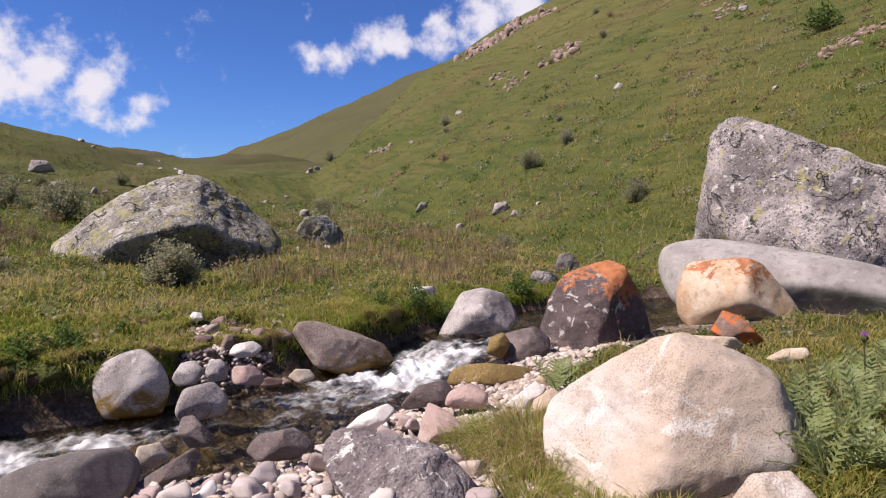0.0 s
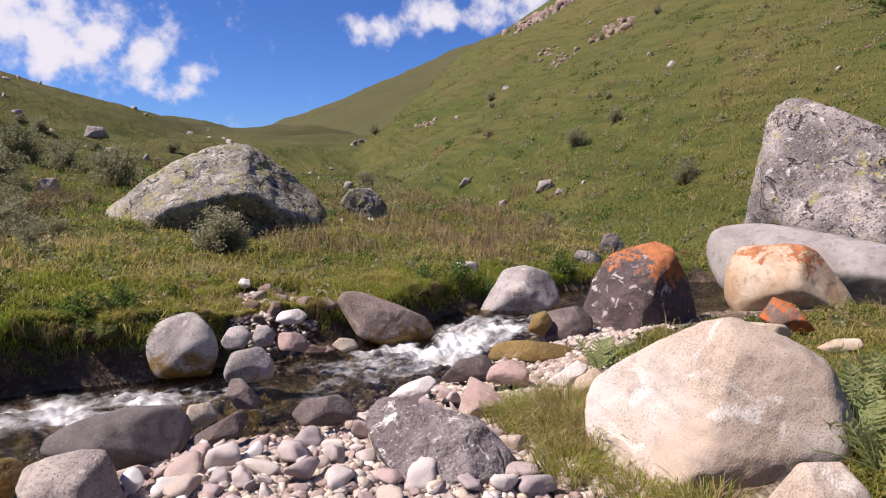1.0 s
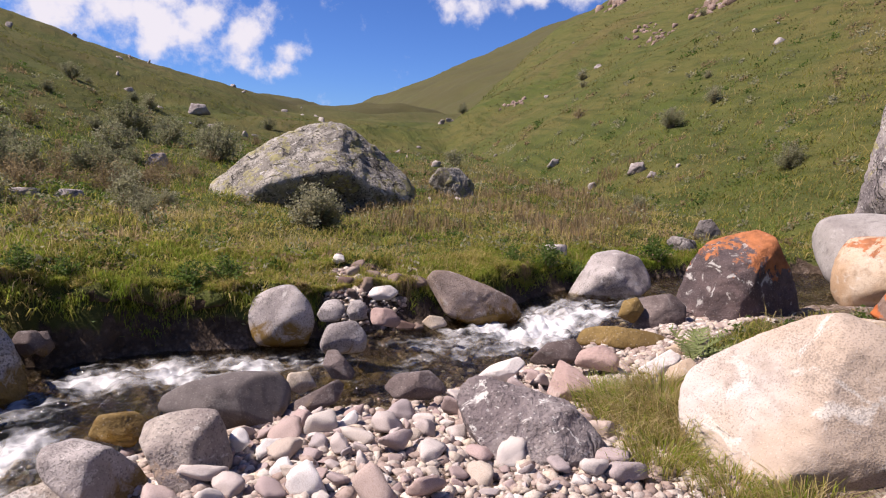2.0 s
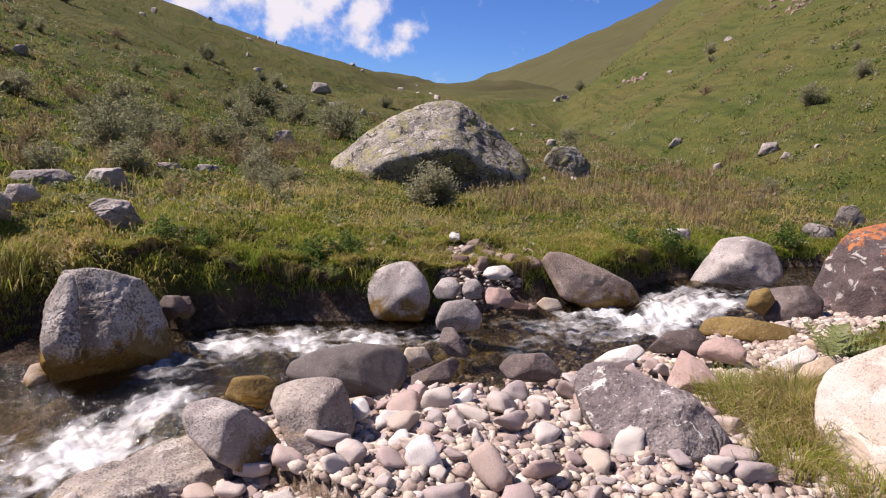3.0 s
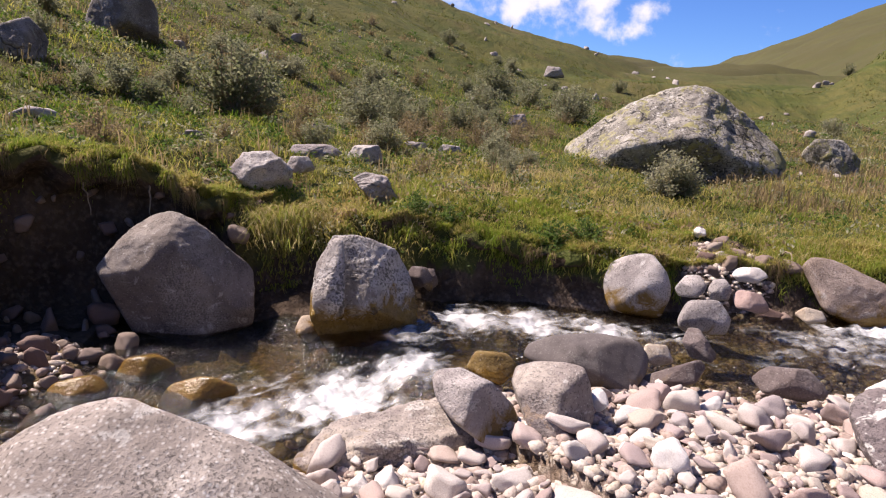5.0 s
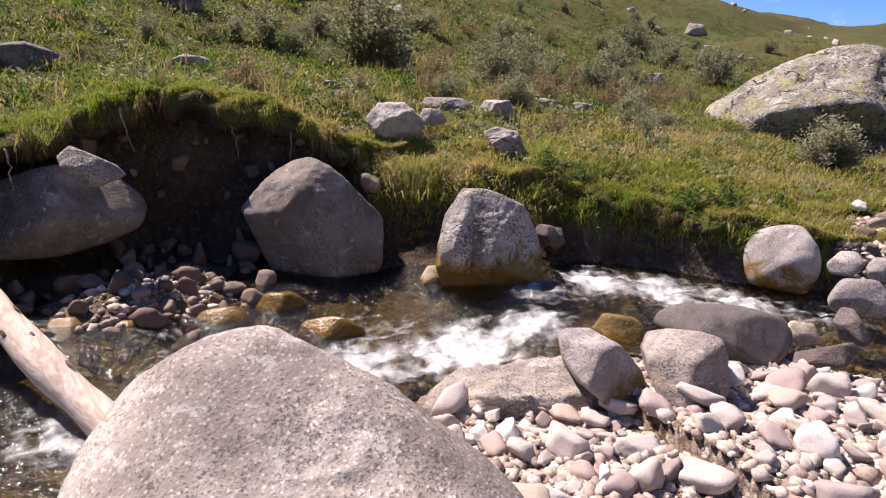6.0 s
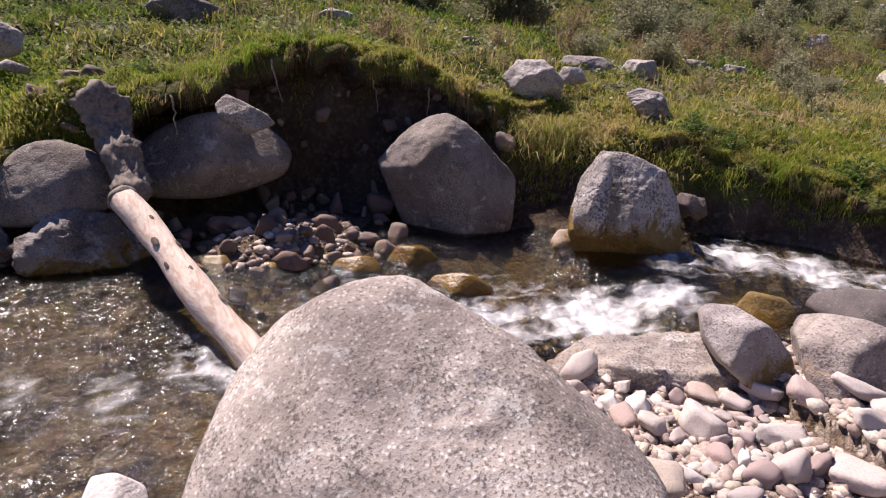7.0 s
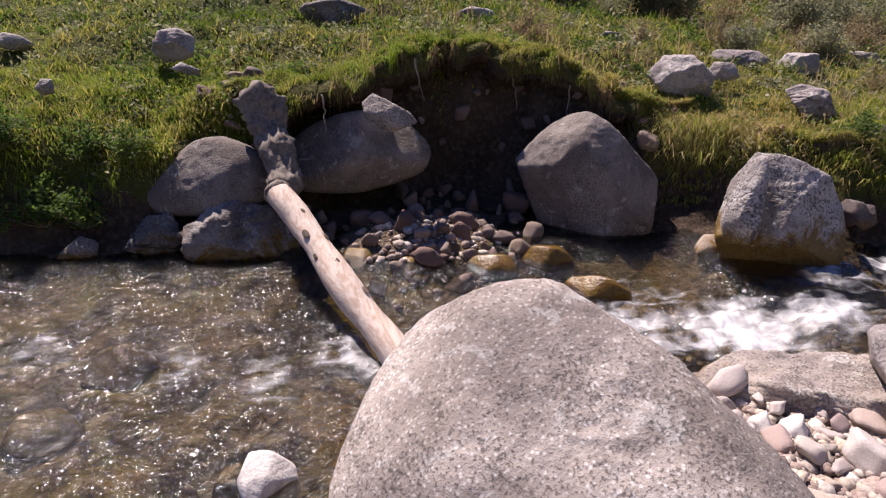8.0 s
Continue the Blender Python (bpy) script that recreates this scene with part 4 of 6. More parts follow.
boulder("boulder", "huge pale speckled granite boulder beside the pool", SPECKLED, (-2.16, 0.45, 0.02), (-42, 55), 0.6, [(-178, 0.777), (-168, 0.786), (-159, 0.798), (-129, 1.081), (-84, 0.805), (-57, 0.826), (-22, 0.729), (26, 0.69), (54, 0.492), (64, 0.495), (69, 0.519), (98, 0.645), (108, 0.669), (125, 0.74), (151, 0.778), (162, 0.783), (176, 0.777)], 20, 0.03, cuts=[(0.05, -0.93, 0.33, 0.66), (0.5, -0.7, 0.45, 0.8), (-0.65, -0.65, 0.35, 0.72), (-0.35, -0.93, 0.0, 0.68)], category="boulder")
boulder("rock", "pale rounded rock in the shallow pool", WHITE_STONE, (-2.69, -0.52, -0.23), (-41, 87), 0.10, [(-167, 0.109), (-108, 0.094), (-58, 0.118), (8, 0.108), (51, 0.097), (93, 0.116), (152, 0.109)], 9, 0.03, category="rock")
boulder("boulder", "pale rock beside the large tan boulder", BLOND, (1.22, 2.17, 0.40), (-23, -28), 0.12, [(-148, 0.192), (-77, 0.117), (-13, 0.155), (50, 0.159), (106, 0.141), (150, 0.136)], 9, 0.03, category="boulder")
boulder("rock", "half-sunken pale rock with a brown waterline", GRANITE_WET, (-1.69, 4.12, 0.21), (-17, 18), 0.12, [(-147, 0.181), (-87, 0.106), (-18, 0.171), (43, 0.149), (100, 0.12), (156, 0.151)], 4, 0.02, category="rock")
boulder("rock", "pale tan stone on the small shingle bar", GRANITE_WET, (-4.65, 0.30, -0.33), (-25, 77), 0.13, [(-159, 0.136), (-91, 0.143), (-32, 0.192), (39, 0.121), (90, 0.163), (158, 0.172)], 9, 0.03, category="rock")
boulder("rock", "upright pale stone at the edge of the shingle bar", TAN_STONE, (-4.46, 0.58, -0.33), (-25, 73), 0.10, [(-162, 0.083), (-109, 0.129), (-56, 0.153), (24, 0.079), (84, 0.146), (148, 0.143)], 9, 0.03, category="rock")
boulder("rock", "sunken mossy yellow-brown rock", MOSSY_WET, (-4.3, 1.07, -0.25), (-25, 66), 0.11, [(-147, 0.179), (-89, 0.102), (-50, 0.13), (42, 0.158), (98, 0.103), (146, 0.149)], 4, 0.04, category="rock")
boulder("rock", "broad sunken mossy yellow-brown rock", MOSSY_WET, (-4.3, 1.5, -0.22), (-23, 60), 0.12, [(-105, 0.095), (-51, 0.125), (51, 0.128), (96, 0.097), (147, 0.147)], 4, 0.04, category="rock")
boulder("rock", "sunken mossy rock lapped by the rapids", MOSSY_WET, (-3.8, 1.55, -0.24), (-26, 55), 0.13, [(-122, 0.175), (-81, 0.095), (-44, 0.167), (71, 0.123), (100, 0.108), (153, 0.187)], 4, 0.04, category="rock")
boulder("rock", "mossy rock under the rapids", MOSSY_WET, (-2.38, 2.57, 0.10), (-23, 32), 0.09, [(-111, 0.083), (-42, 0.111), (55, 0.104), (93, 0.082), (158, 0.137)], 4, 0.04, category="rock")
boulder("rock", "brown rock beside the standing boulder", TAN_STONE, (-4.00, 2.58, -0.12), (-20, 47), 0.09, [(-135, 0.089), (-47, 0.087), (26, 0.086), (100, 0.095), (158, 0.089)], 9, 0.03, category="rock")
boulder("rock", "dark rounded rock at the foot of the bank", DARK_WET, (-3.71, 3.46, 0.17), (-16, 39), 0.09, [(-139, 0.086), (-62, 0.081), (36, 0.088), (88, 0.083), (149, 0.098)], 9, 0.03, category="rock")
boulder("rock", "dark rounded rock at the foot of the bank", DARK_WET, (-3.68, 3.55, 0.14), (-16, 38), 0.07, [(-128, 0.076), (-45, 0.074), (20, 0.061), (92, 0.088), (169, 0.059)], 9, 0.03, category="rock")
boulder("rock", "pale grey rock in the meadow", MEADOW_ROCK, (-5.28, 3.13, 0.89), (-7, 53), 0.18, [(-136, 0.211), (-87, 0.187), (-3, 0.263), (47, 0.199), (98, 0.206), (148, 0.245)], 14, 0.06, category="rock")
boulder("rock", "flat grey rock in the meadow", MEADOW_ROCK, (-5.99, 4.32, 0.92), (-5, 49), 0.15, [(-124, 0.203), (-89, 0.112), (-56, 0.191), (55, 0.193), (92, 0.112), (158, 0.26)], 12, 0.05, category="rock")
boulder("rock", "grey rock in the meadow", MEADOW_ROCK, (-5.83, 4.93, 0.89), (-5, 45), 0.14, [(-120, 0.158), (-67, 0.139), (18, 0.185), (94, 0.134), (149, 0.171)], 12, 0.05, category="rock")
boulder("rock", "grey rock in the meadow grass", MEADOW_ROCK, (-5.34, 3.59, 0.89), (-6, 50), 0.09, [(-105, 0.097), (-73, 0.091), (28, 0.113), (88, 0.094), (160, 0.112)], 12, 0.05, category="rock")
boulder("rock", "pale angular rock near the bank edge", MEADOW_ROCK, (-4.60, 3.85, 0.77), (-8, 44), 0.13, [(-139, 0.112), (-134, 0.107), (-57, 0.194), (25, 0.132), (76, 0.133), (118, 0.187)], 14, 0.06, category="rock")
boulder("rock", "flat pale rock in the grass", MEADOW_ROCK, (-7.59, 2.19, 1.18), (-3, 69), 0.12, [(-130, 0.155), (-83, 0.085), (15, 0.208), (78, 0.098), (121, 0.121)], 9, 0.04, category="rock")
boulder("boulder", "dark boulder on the shaded slope", RAGGED, (-10.00, 2.96, 1.88), (2, 70), 0.25, [(-132, 0.328), (-90, 0.247), (-14, 0.332), (42, 0.324), (110, 0.254), (138, 0.273)], 12, 0.06, category="boulder")
boulder("boulder", "dark shaded boulder higher on the slope", RAGGED, (-12.95, 5.79, 2.59), (4, 63), 0.47, [(-106, 0.528), (-89, 0.503), (-1, 0.58), (34, 0.571), (104, 0.534), (161, 0.535)], 12, 0.06, category="boulder")
boulder("rock", "low pale rock among the shrubs", MEADOW_ROCK, (-6.48, 6.53, 0.86), (-5, 41), 0.11, [(-90, 0.076), (20, 0.179), (88, 0.089), (145, 0.157)], 9, 0.04, category="rock")
boulder("rock", "low pale rock among the shrubs", MEADOW_ROCK, (-6.24, 7.01, 0.83), (-5, 38), 0.10, [(-91, 0.068), (26, 0.151), (85, 0.082), (145, 0.137)], 9, 0.04, category="rock")
boulder("rock", "small white rock on the slope", MEADOW_ROCK, (-9.37, 13.70, 0.95), (-2, 32), 0.18, [(-89, 0.159), (22, 0.22), (102, 0.197), (151, 0.208)], 12, 0.05, category="rock")
boulder("rock", "small flat rock in the grass", MEADOW_ROCK, (-7.03, 3.53, 1.02), (-4, 58), 0.06, [(-94, 0.042), (11, 0.097), (84, 0.049), (141, 0.081)], 9, 0.04, category="rock")
boulder("rock", "small rock by a shrub", MEADOW_ROCK, (-7.46, 5.67, 1.03), (-3, 49), 0.11, [(-91, 0.065), (42, 0.15), (86, 0.078), (144, 0.162)], 9, 0.04, category="rock")
boulder("rock", "pale rock in the turf", MEADOW_ROCK, (-7.59, -2.15, 0.87), (-6, 102), 0.09, [(-106, 0.075), (-61, 0.112), (48, 0.094), (75, 0.082), (148, 0.118)], 10, 0.04, category="rock")
boulder("boulder", "grey rock standing in the turf", MEADOW_ROCK, (-6.60, -0.81, 0.97), (-6, 92), 0.13, [(-144, 0.166), (-77, 0.142), (-12, 0.157), (56, 0.157), (105, 0.149), (161, 0.148)], 11, 0.05, category="boulder")
boulder("rock", "flat rock below a grey rock in the turf", MEADOW_ROCK, (-6.22, -0.72, 0.81), (-8, 91), 0.05, [(-112, 0.038), (-34, 0.098), (63, 0.042), (124, 0.076)], 11, 0.05, category="rock")
boulder("rock", "small pale rock in the bank edge", MEADOW_ROCK, (-6.17, -1.69, 0.70), (-9, 101), 0.05, [(-145, 0.064), (-80, 0.063), (1, 0.054), (81, 0.069), (145, 0.055)], 10, 0.05, category="rock")
boulder("rock", "pale rock in the grass", MEADOW_ROCK, (-7.63, 2.27, 1.17), (-3, 68), 0.09, [(-97, 0.07), (-66, 0.096), (51, 0.115), (96, 0.075), (133, 0.115)], 10, 0.04, category="rock")
boulder("rock", "dark rocky ledge in the turf", RAGGED, (-7.65, 0.68, 1.13), (-4, 80), 0.18, [(-112, 0.191), (-89, 0.133), (-35, 0.305), (70, 0.174), (101, 0.148), (134, 0.258)], 14, 0.08, category="rock")
boulder("boulder", "dark lichen-spotted rock in the meadow", LICHEN_GRANITE, (-2.81, 15.74, 0.70), (-3, 10), 0.37, [(-131, 0.375), (-88, 0.396), (0, 0.511), (42, 0.4), (94, 0.401), (144, 0.519)], 12, 0.08, category="boulder")
boulder("rock", "flat grey rock sunk in the bank turf", MEADOW_ROCK, (-0.24, 7.35, 0.50), (-8, 1), 0.11, [(-106, 0.121), (-72, 0.109), (-4, 0.148), (93, 0.107), (147, 0.128)], 12, 0.05, category="rock")
boulder("rock", "dark rock on the far bank", RAGGED, (1.93, 9.80, 0.58), (-6, -11), 0.14, [(-111, 0.161), (-50, 0.152), (38, 0.157), (103, 0.167), (162, 0.153)], 12, 0.08, category="rock")
boulder("rock", "dark low rock on the far bank", RAGGED, (1.43, 8.78, 0.47), (-7, -10), 0.12, [(-123, 0.111), (-80, 0.132), (18, 0.17), (81, 0.103), (146, 0.201)], 12, 0.06, category="rock")
boulder("rock", "brown rock on the hillside", MEADOW_ROCK, (1.80, 18.43, 1.25), (-1, -6), 0.17, [(-86, 0.153), (21, 0.207), (102, 0.18), (164, 0.209)], 14, 0.06, category="rock")
boulder("rock", "pale rock on the hillside", MEADOW_ROCK, (2.09, 17.64, 1.12), (-2, -7), 0.08, [(-98, 0.09), (-9, 0.094), (79, 0.1), (154, 0.088)], 14, 0.06, category="rock")
boulder("rock", "pale rock on the slope", MEADOW_ROCK, (-0.50, 23.18, 1.19), (-1, 1), 0.13, [(-90, 0.143), (-19, 0.143), (81, 0.167), (148, 0.125)], 14, 0.06, category="rock")
boulder("rock", "dark upright stone in the dry grass patch", DARK_WET, (0.21, 3.02, 0.14), (-24, -8), 0.07, [(-96, 0.087), (-23, 0.092), (32, 0.07), (109, 0.105), (179, 0.071)], 12, 0.04, category="rock")
boulder("rock", "flat rock between large boulders", TAN_STONE, (2.14, 4.98, 0.43), (-12, -23), 0.11, [(-110, 0.107), (-77, 0.072), (46, 0.176), (92, 0.063), (130, 0.161)], 9, 0.03, category="rock")
boulder("rock", "flat pale rock in the grass", TAN_STONE, (2.62, 4.66, 0.41), (-11, -29), 0.07, [(-96, 0.073), (-67, 0.052), (32, 0.137), (99, 0.056), (124, 0.063)], 9, 0.03, category="rock")
boulder("boulder", "grey block far up the meadow", MEADOW_ROCK, (-22.63, 38.49, 3.09), (2, 30), 0.40, [(-90, 0.314), (31, 0.507), (87, 0.373), (163, 0.547)], 14, 0.06, category="boulder")
boulder("rock", "sunken mossy boulder under the clear pool", MOSSY_WET, (-3.89, -1.14, -0.39), (-31, 99), 0.15, [(-124, 0.146), (-89, 0.13), (-20, 0.183), (42, 0.156), (91, 0.14), (150, 0.158)], 4, 0.05, category="rock")
boulder("rock", "sunken brown boulder under the clear pool", MOSSY_WET, (-3.41, -1.41, -0.38), (-34, 106), 0.12, [(-134, 0.119), (-103, 0.113), (-33, 0.159), (30, 0.13), (84, 0.12), (146, 0.143)], 4, 0.05, category="rock")
boulder("rock", "green mossy stone beside a pale rock in the pool", MOSSY_WET, (-2.77, -0.65, -0.30), (-41, 91), 0.07, [(-156, 0.082), (-97, 0.078), (-18, 0.069), (22, 0.076), (103, 0.084), (152, 0.066)], 4, 0.05, category="rock")
boulder("rock", "dark wet boulder with a trickle between larger ones", DARK_WET, (0.72, 5.58, 0.25), (-13, -9), 0.19, [(-143, 0.237), (-77, 0.163), (-5, 0.214), (55, 0.21), (105, 0.173), (171, 0.212)], 6, 0.05, category="rock")
boulder("rock", "pale stone lodged in the stony bank", WHITE_STONE, (-1.67, 5.13, 0.34), (-13, 14), 0.07, [(-128, 0.097), (-87, 0.063), (-53, 0.08), (54, 0.097), (98, 0.059), (143, 0.102)], 6, 0.04, category="rock")
boulder("rock", "grey stone at the foot of the stony bank", GRANITE_WET, (-1.94, 4.56, 0.29), (-15, 19), 0.09, [(-147, 0.113), (-89, 0.083), (-33, 0.092), (37, 0.1), (99, 0.09), (148, 0.085)], 6, 0.04, category="rock")
boulder("rock", "rounded grey stone at the foot of the stony bank", GRANITE_WET, (-1.73, 4.57, 0.31), (-14, 17), 0.08, [(-153, 0.082), (-82, 0.076), (-12, 0.08), (43, 0.08), (101, 0.082), (158, 0.078)], 5, 0.04, category="rock")
boulder("rock", "flat pale stone at the waterline", PINK_STONE, (-1.52, 4.62, 0.26), (-15, 14), 0.08, [(-152, 0.108), (-96, 0.068), (-48, 0.119), (39, 0.091), (86, 0.074), (147, 0.118)], 8, 0.04, category="rock")
boulder("rock", "small ochre-stained stone at the waterline", TAN_STONE, (-1.15, 4.84, 0.20), (-15, 10), 0.06, [(-121, 0.063), (-73, 0.054), (34, 0.081), (85, 0.051), (132, 0.074)], 6, 0.04, category="rock")
boulder("rock", "small pale stone in the grassy bank", WHITE_STONE, (-2.30, 5.77, 0.49), (-10, 18), 0.04, [(-127, 0.05), (-72, 0.045), (11, 0.056), (84, 0.045), (143, 0.052)], 6, 0.04, category="rock")
boulder("rock", "low mossy rock at the lip of the fall", MOSSY_WET, (0.46, 5.42, 0.31), (-13, -7), 0.09, [(-110, 0.099), (-30, 0.088), (30, 0.099), (114, 0.094), (167, 0.091)], 5, 0.05, category="rock")
boulder("rock", "thin upright slab split off a standing boulder", STANDING, (-3.70, 2.51, 0.30), (-16, 46), 0.10, [(-158, 0.174), (-83, 0.247), (0, 0.092), (6, 0.107), (82, 0.329), (159, 0.107), (171, 0.105)], 24, 0.05, category="rock")

# ---- loose stones ----
def clear_of_stones(x, y, gap=0.0):
    free = np.ones(len(x), bool)
    for sx, sy, sr, _ in STONES:
        free &= (x - sx) ** 2 + (y - sy) ** 2 > (sr * 0.85 + gap) ** 2
    return free


def cobble_shape(rng, level, flat=(0.4, 0.8)):
    """A water-worn stone of radius 1: an uneven, partly planed ball."""
    ways, faces = BALLS[level]
    n = 8
    normals = rng.normal(size=(n, 3))
    normals /= np.linalg.norm(normals, axis=1)[:, None]
    normals = np.concatenate([normals, np.eye(3), -np.eye(3)])
    offs = np.concatenate([rng.uniform(0.5, 0.92, n), np.full(6, 1.0)])
    r = faceted(ways, normals, offs, rng.choice([30, 60, 110, 200]))
    pts = ways * r[:, None]
    base = Vector(rng.uniform(-40, 40, 3))
    pts *= 1 + 0.10 * np.array([noise.noise(base + Vector(p) * 1.6) + 0.4 * noise.noise(base + Vector(p) * 5) for p in pts])[:, None]
    return pts * (1.0, rng.uniform(0.5, 0.9), rng.uniform(*flat)), faces


def build_slab():
    rng = np.random.default_rng(46)
    p, f = cobble_shape(rng, 5, (0.9, 1.0))
    p = p / np.abs(p).max(0) * (0.5, 0.25, 0.1)
    base = Vector((4, 1, 8))
    p[:, 2] += 0.03 * np.array([noise.fractal(base + Vector(q) * 5, 0.6, 2.1, 5) for q in p])
    ob = new("boulder", fast_mesh("boulder", p, f, GRANITE_TAN))
    ob.matrix_world = pose(-2.47, 1.80, -0.10, 5, -3, 56)
    tagged(ob, "low flat grey slab at the water's edge", "boulder", "boulders and rocks in the valley")
    STONES.append((-2.47, 1.78, 0.22, 0.0))


build_slab()


def build_cobbles():
    rng = np.random.default_rng(7)
    shapes = []
    for _ in range(28):
        p, f = cobble_shape(rng, 3, (0.32, 0.75))
        shapes.append(fast_mesh("cobble", p, f, COBBLE))
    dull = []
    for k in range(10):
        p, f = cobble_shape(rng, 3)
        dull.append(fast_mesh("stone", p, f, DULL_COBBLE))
    spots = []

    def throw(count, tries, where, sizes, label, group, stack=0.0, shapes=shapes, power=2.3):
        made, size_list = 0, np.sort(rng.uniform(0, 1, count))[::-1]
        x, y = where(tries)
        ok = clear_of_stones(x, y, 0.01)
        x, y = x[ok], y[ok]
        i = 0
        while made < count and i < len(x):
            r = sizes[0] + (sizes[1] - sizes[0]) * size_list[made] ** power
            good = all((x[i] - a) ** 2 + (y[i] - b) ** 2 > (0.74 * (r + c)) ** 2 for a, b, c in spots)
            if good:
                spots.append((x[i], y[i], r))
                z = float(land(np.array([x[i]]), np.array([y[i]]))[0][0])
                ob = new("cobble" if shapes[0].name.startswith("cobble") else "stone", shapes[rng.integers(len(shapes))])
                ob.matrix_world = pose(x[i], y[i], z + r * (0.2 + stack * rng.uniform(0, 1)), rng.normal(0, 20), rng.normal(0, 20), rng.uniform(0, 360)) @ Matrix.Scale(r, 4)
                tagged(ob, label, "stone", group)
                made += 1
            i += 1

    def bar(n):
        y = rng.uniform(0.75, 4.4, n)
        x = rng.uniform(-2.7, 0.3, n)
        d, c = across(x, y)
        e = -d - c[:, 2] - 1.15 * bay(x, y)
        keep = (d < 0) & (e > 0.02) & (e < 1.75) & (x + 0.35 * (y - 3) < 0.1)
        return x[keep], y[keep]

    throw(300, 60000, bar, (0.03, 0.125), "water-worn cobble in pink, grey or white on the shingle", "cobbles on the shingle bar", 0.55, power=2.1)

    def eddy(n):
        return rng.normal(-1.7, 0.09, n), rng.normal(3.36, 0.08, n)

    throw(9, 3000, eddy, (0.03, 0.065), "pale cobble lodged between rocks in midstream", "cobbles in midstream", 0.9)

    def scree(n):
        return rng.normal(-1.92, 0.22, n), rng.normal(5.42, 0.27, n)

    throw(42, 4000, scree, (0.03, 0.105), "reddish-grey stone washed out of the grassy bank", "stones fallen from the bank", 0.3, dull)

    def shoal(n):
        return rng.normal(-4.65, 0.24, n), rng.normal(0.85, 0.3, n)

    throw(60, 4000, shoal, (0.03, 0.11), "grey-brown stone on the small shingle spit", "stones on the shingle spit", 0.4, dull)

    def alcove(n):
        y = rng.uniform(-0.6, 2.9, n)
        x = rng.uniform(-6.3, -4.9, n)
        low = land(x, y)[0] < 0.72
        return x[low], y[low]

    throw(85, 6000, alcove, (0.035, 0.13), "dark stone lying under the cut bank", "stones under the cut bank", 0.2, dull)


build_cobbles()


def build_gravel():
    rng = np.random.default_rng(8)
    bm = bmesh.new()
    bmesh.ops.create_icosphere(bm, subdivisions=1, radius=1)
    ways = np.array([p.co[:] for p in bm.verts])
    faces = np.array([[v.index for v in q.verts] for q in bm.faces])
    bm.free()
    n = 170000
    x, y = rng.uniform(-5.2, 1.6, n), rng.uniform(-3.2, 6.6, n)
    d, c = across(x, y)
    e = np.abs(d) - c[:, 2] - bay(x, y) * (d < 0)
    turf = land(x, y)[1]
    keep = (turf < 0.3) & clear_of_stones(x, y, -0.02) & (np.where(d < 0, e < 2.1, (np.hypot(x + 1.95, y - 5.4) < 0.4) | (np.hypot(x + 4.7, y - 0.8) < 0.55) & (rng.uniform(0, 1, n) < 0.35))) & ((e > -0.25) | (rng.uniform(0, 1, n) < 0.1)) & (rng.uniform(0, 1, n) < np.where(d > 0, 1, 0.04 + 0.96 * smooth(-0.8, 0.6, y + 0.3 * x)))
    x, y = x[keep][:19000], y[keep][:19000]
    z = land(x, y)[0]
    size = 0.008 + 0.036 * rng.uniform(0, 1, len(x)) ** 1.9
    shape = 1 + 0.22 * rng.normal(size=(12, len(ways), 1))
    verts, tris = [], []
    for i in range(len(x)):
        p = ways * np.clip(shape[i % 12], 0.6, 1.4) * (size[i] * rng.uniform(0.8, 1.3), size[i] * rng.uniform(0.6, 1), size[i] * rng.uniform(0.4, 0.75))
        a = rng.uniform(0, 6.28)
        ca, sa = math.cos(a), math.sin(a)
        p = np.stack([p[:, 0] * ca - p[:, 1] * sa, p[:, 0] * sa + p[:, 1] * ca, p[:, 2]], 1) + (x[i], y[i], z[i] + size[i] * 0.25)
        verts.append(p)
        tris.append(faces + i * len(ways))
    me = fast_mesh("gravel", np.concatenate(verts), np.concatenate(tris), GRAVEL)
    tagged(new("gravel", me), "fine reddish and grey gravel between the cobbles", "gravel", kind="stuff")


build_gravel()


# ---- rocks strewn over the hillsides ----
def strew_rocks():
    rng = np.random.default_rng(12)
    shapes = []
    for _ in range(6):
        p, f = cobble_shape(rng, 3, (0.6, 1.0))
        shapes.append(fast_mesh("rock", p, f, MEADOW_ROCK))
    made = 0
    while made < 110:
        a, r = math.radians(rng.uniform(8, 62)), math.exp(rng.uniform(math.log(14), math.log(170)))
        if made > 80:
            a = math.radians(rng.uniform(-30, 12))
        x, y = -0.3 - r * math.sin(a), r * math.cos(a)
        u = 0.94 * x + 0.345 * y
        if made <= 80 and u > 4 and rng.uniform() < 0.8:
            continue
        if not clear_of_stones(np.array([x]), np.array([y]), 0.4)[0]:
            continue
        z = float(land(np.array([x]), np.array([y]))[0][0])
        size = rng.uniform(0.05, 0.16) * (0.6 + r / 30)
        ob = new("rock", shapes[rng.integers(6)])
        ob.matrix_world = pose(x, y, z + size * 0.05, rng.normal(0, 12), rng.normal(0, 12), rng.uniform(0, 360)) @ Matrix.Scale(size, 4)
        tagged(ob, "small pale rock lying on the grassy hillside", "rock", "rocks strewn over the hillside")
        made += 1


strew_rocks()


def part(name, verts, faces, material, parent, label=""):
    ob = new(name, fast_mesh(name, verts, faces, material))
    ob.parent = parent
    return tagged(ob, label) if label else ob


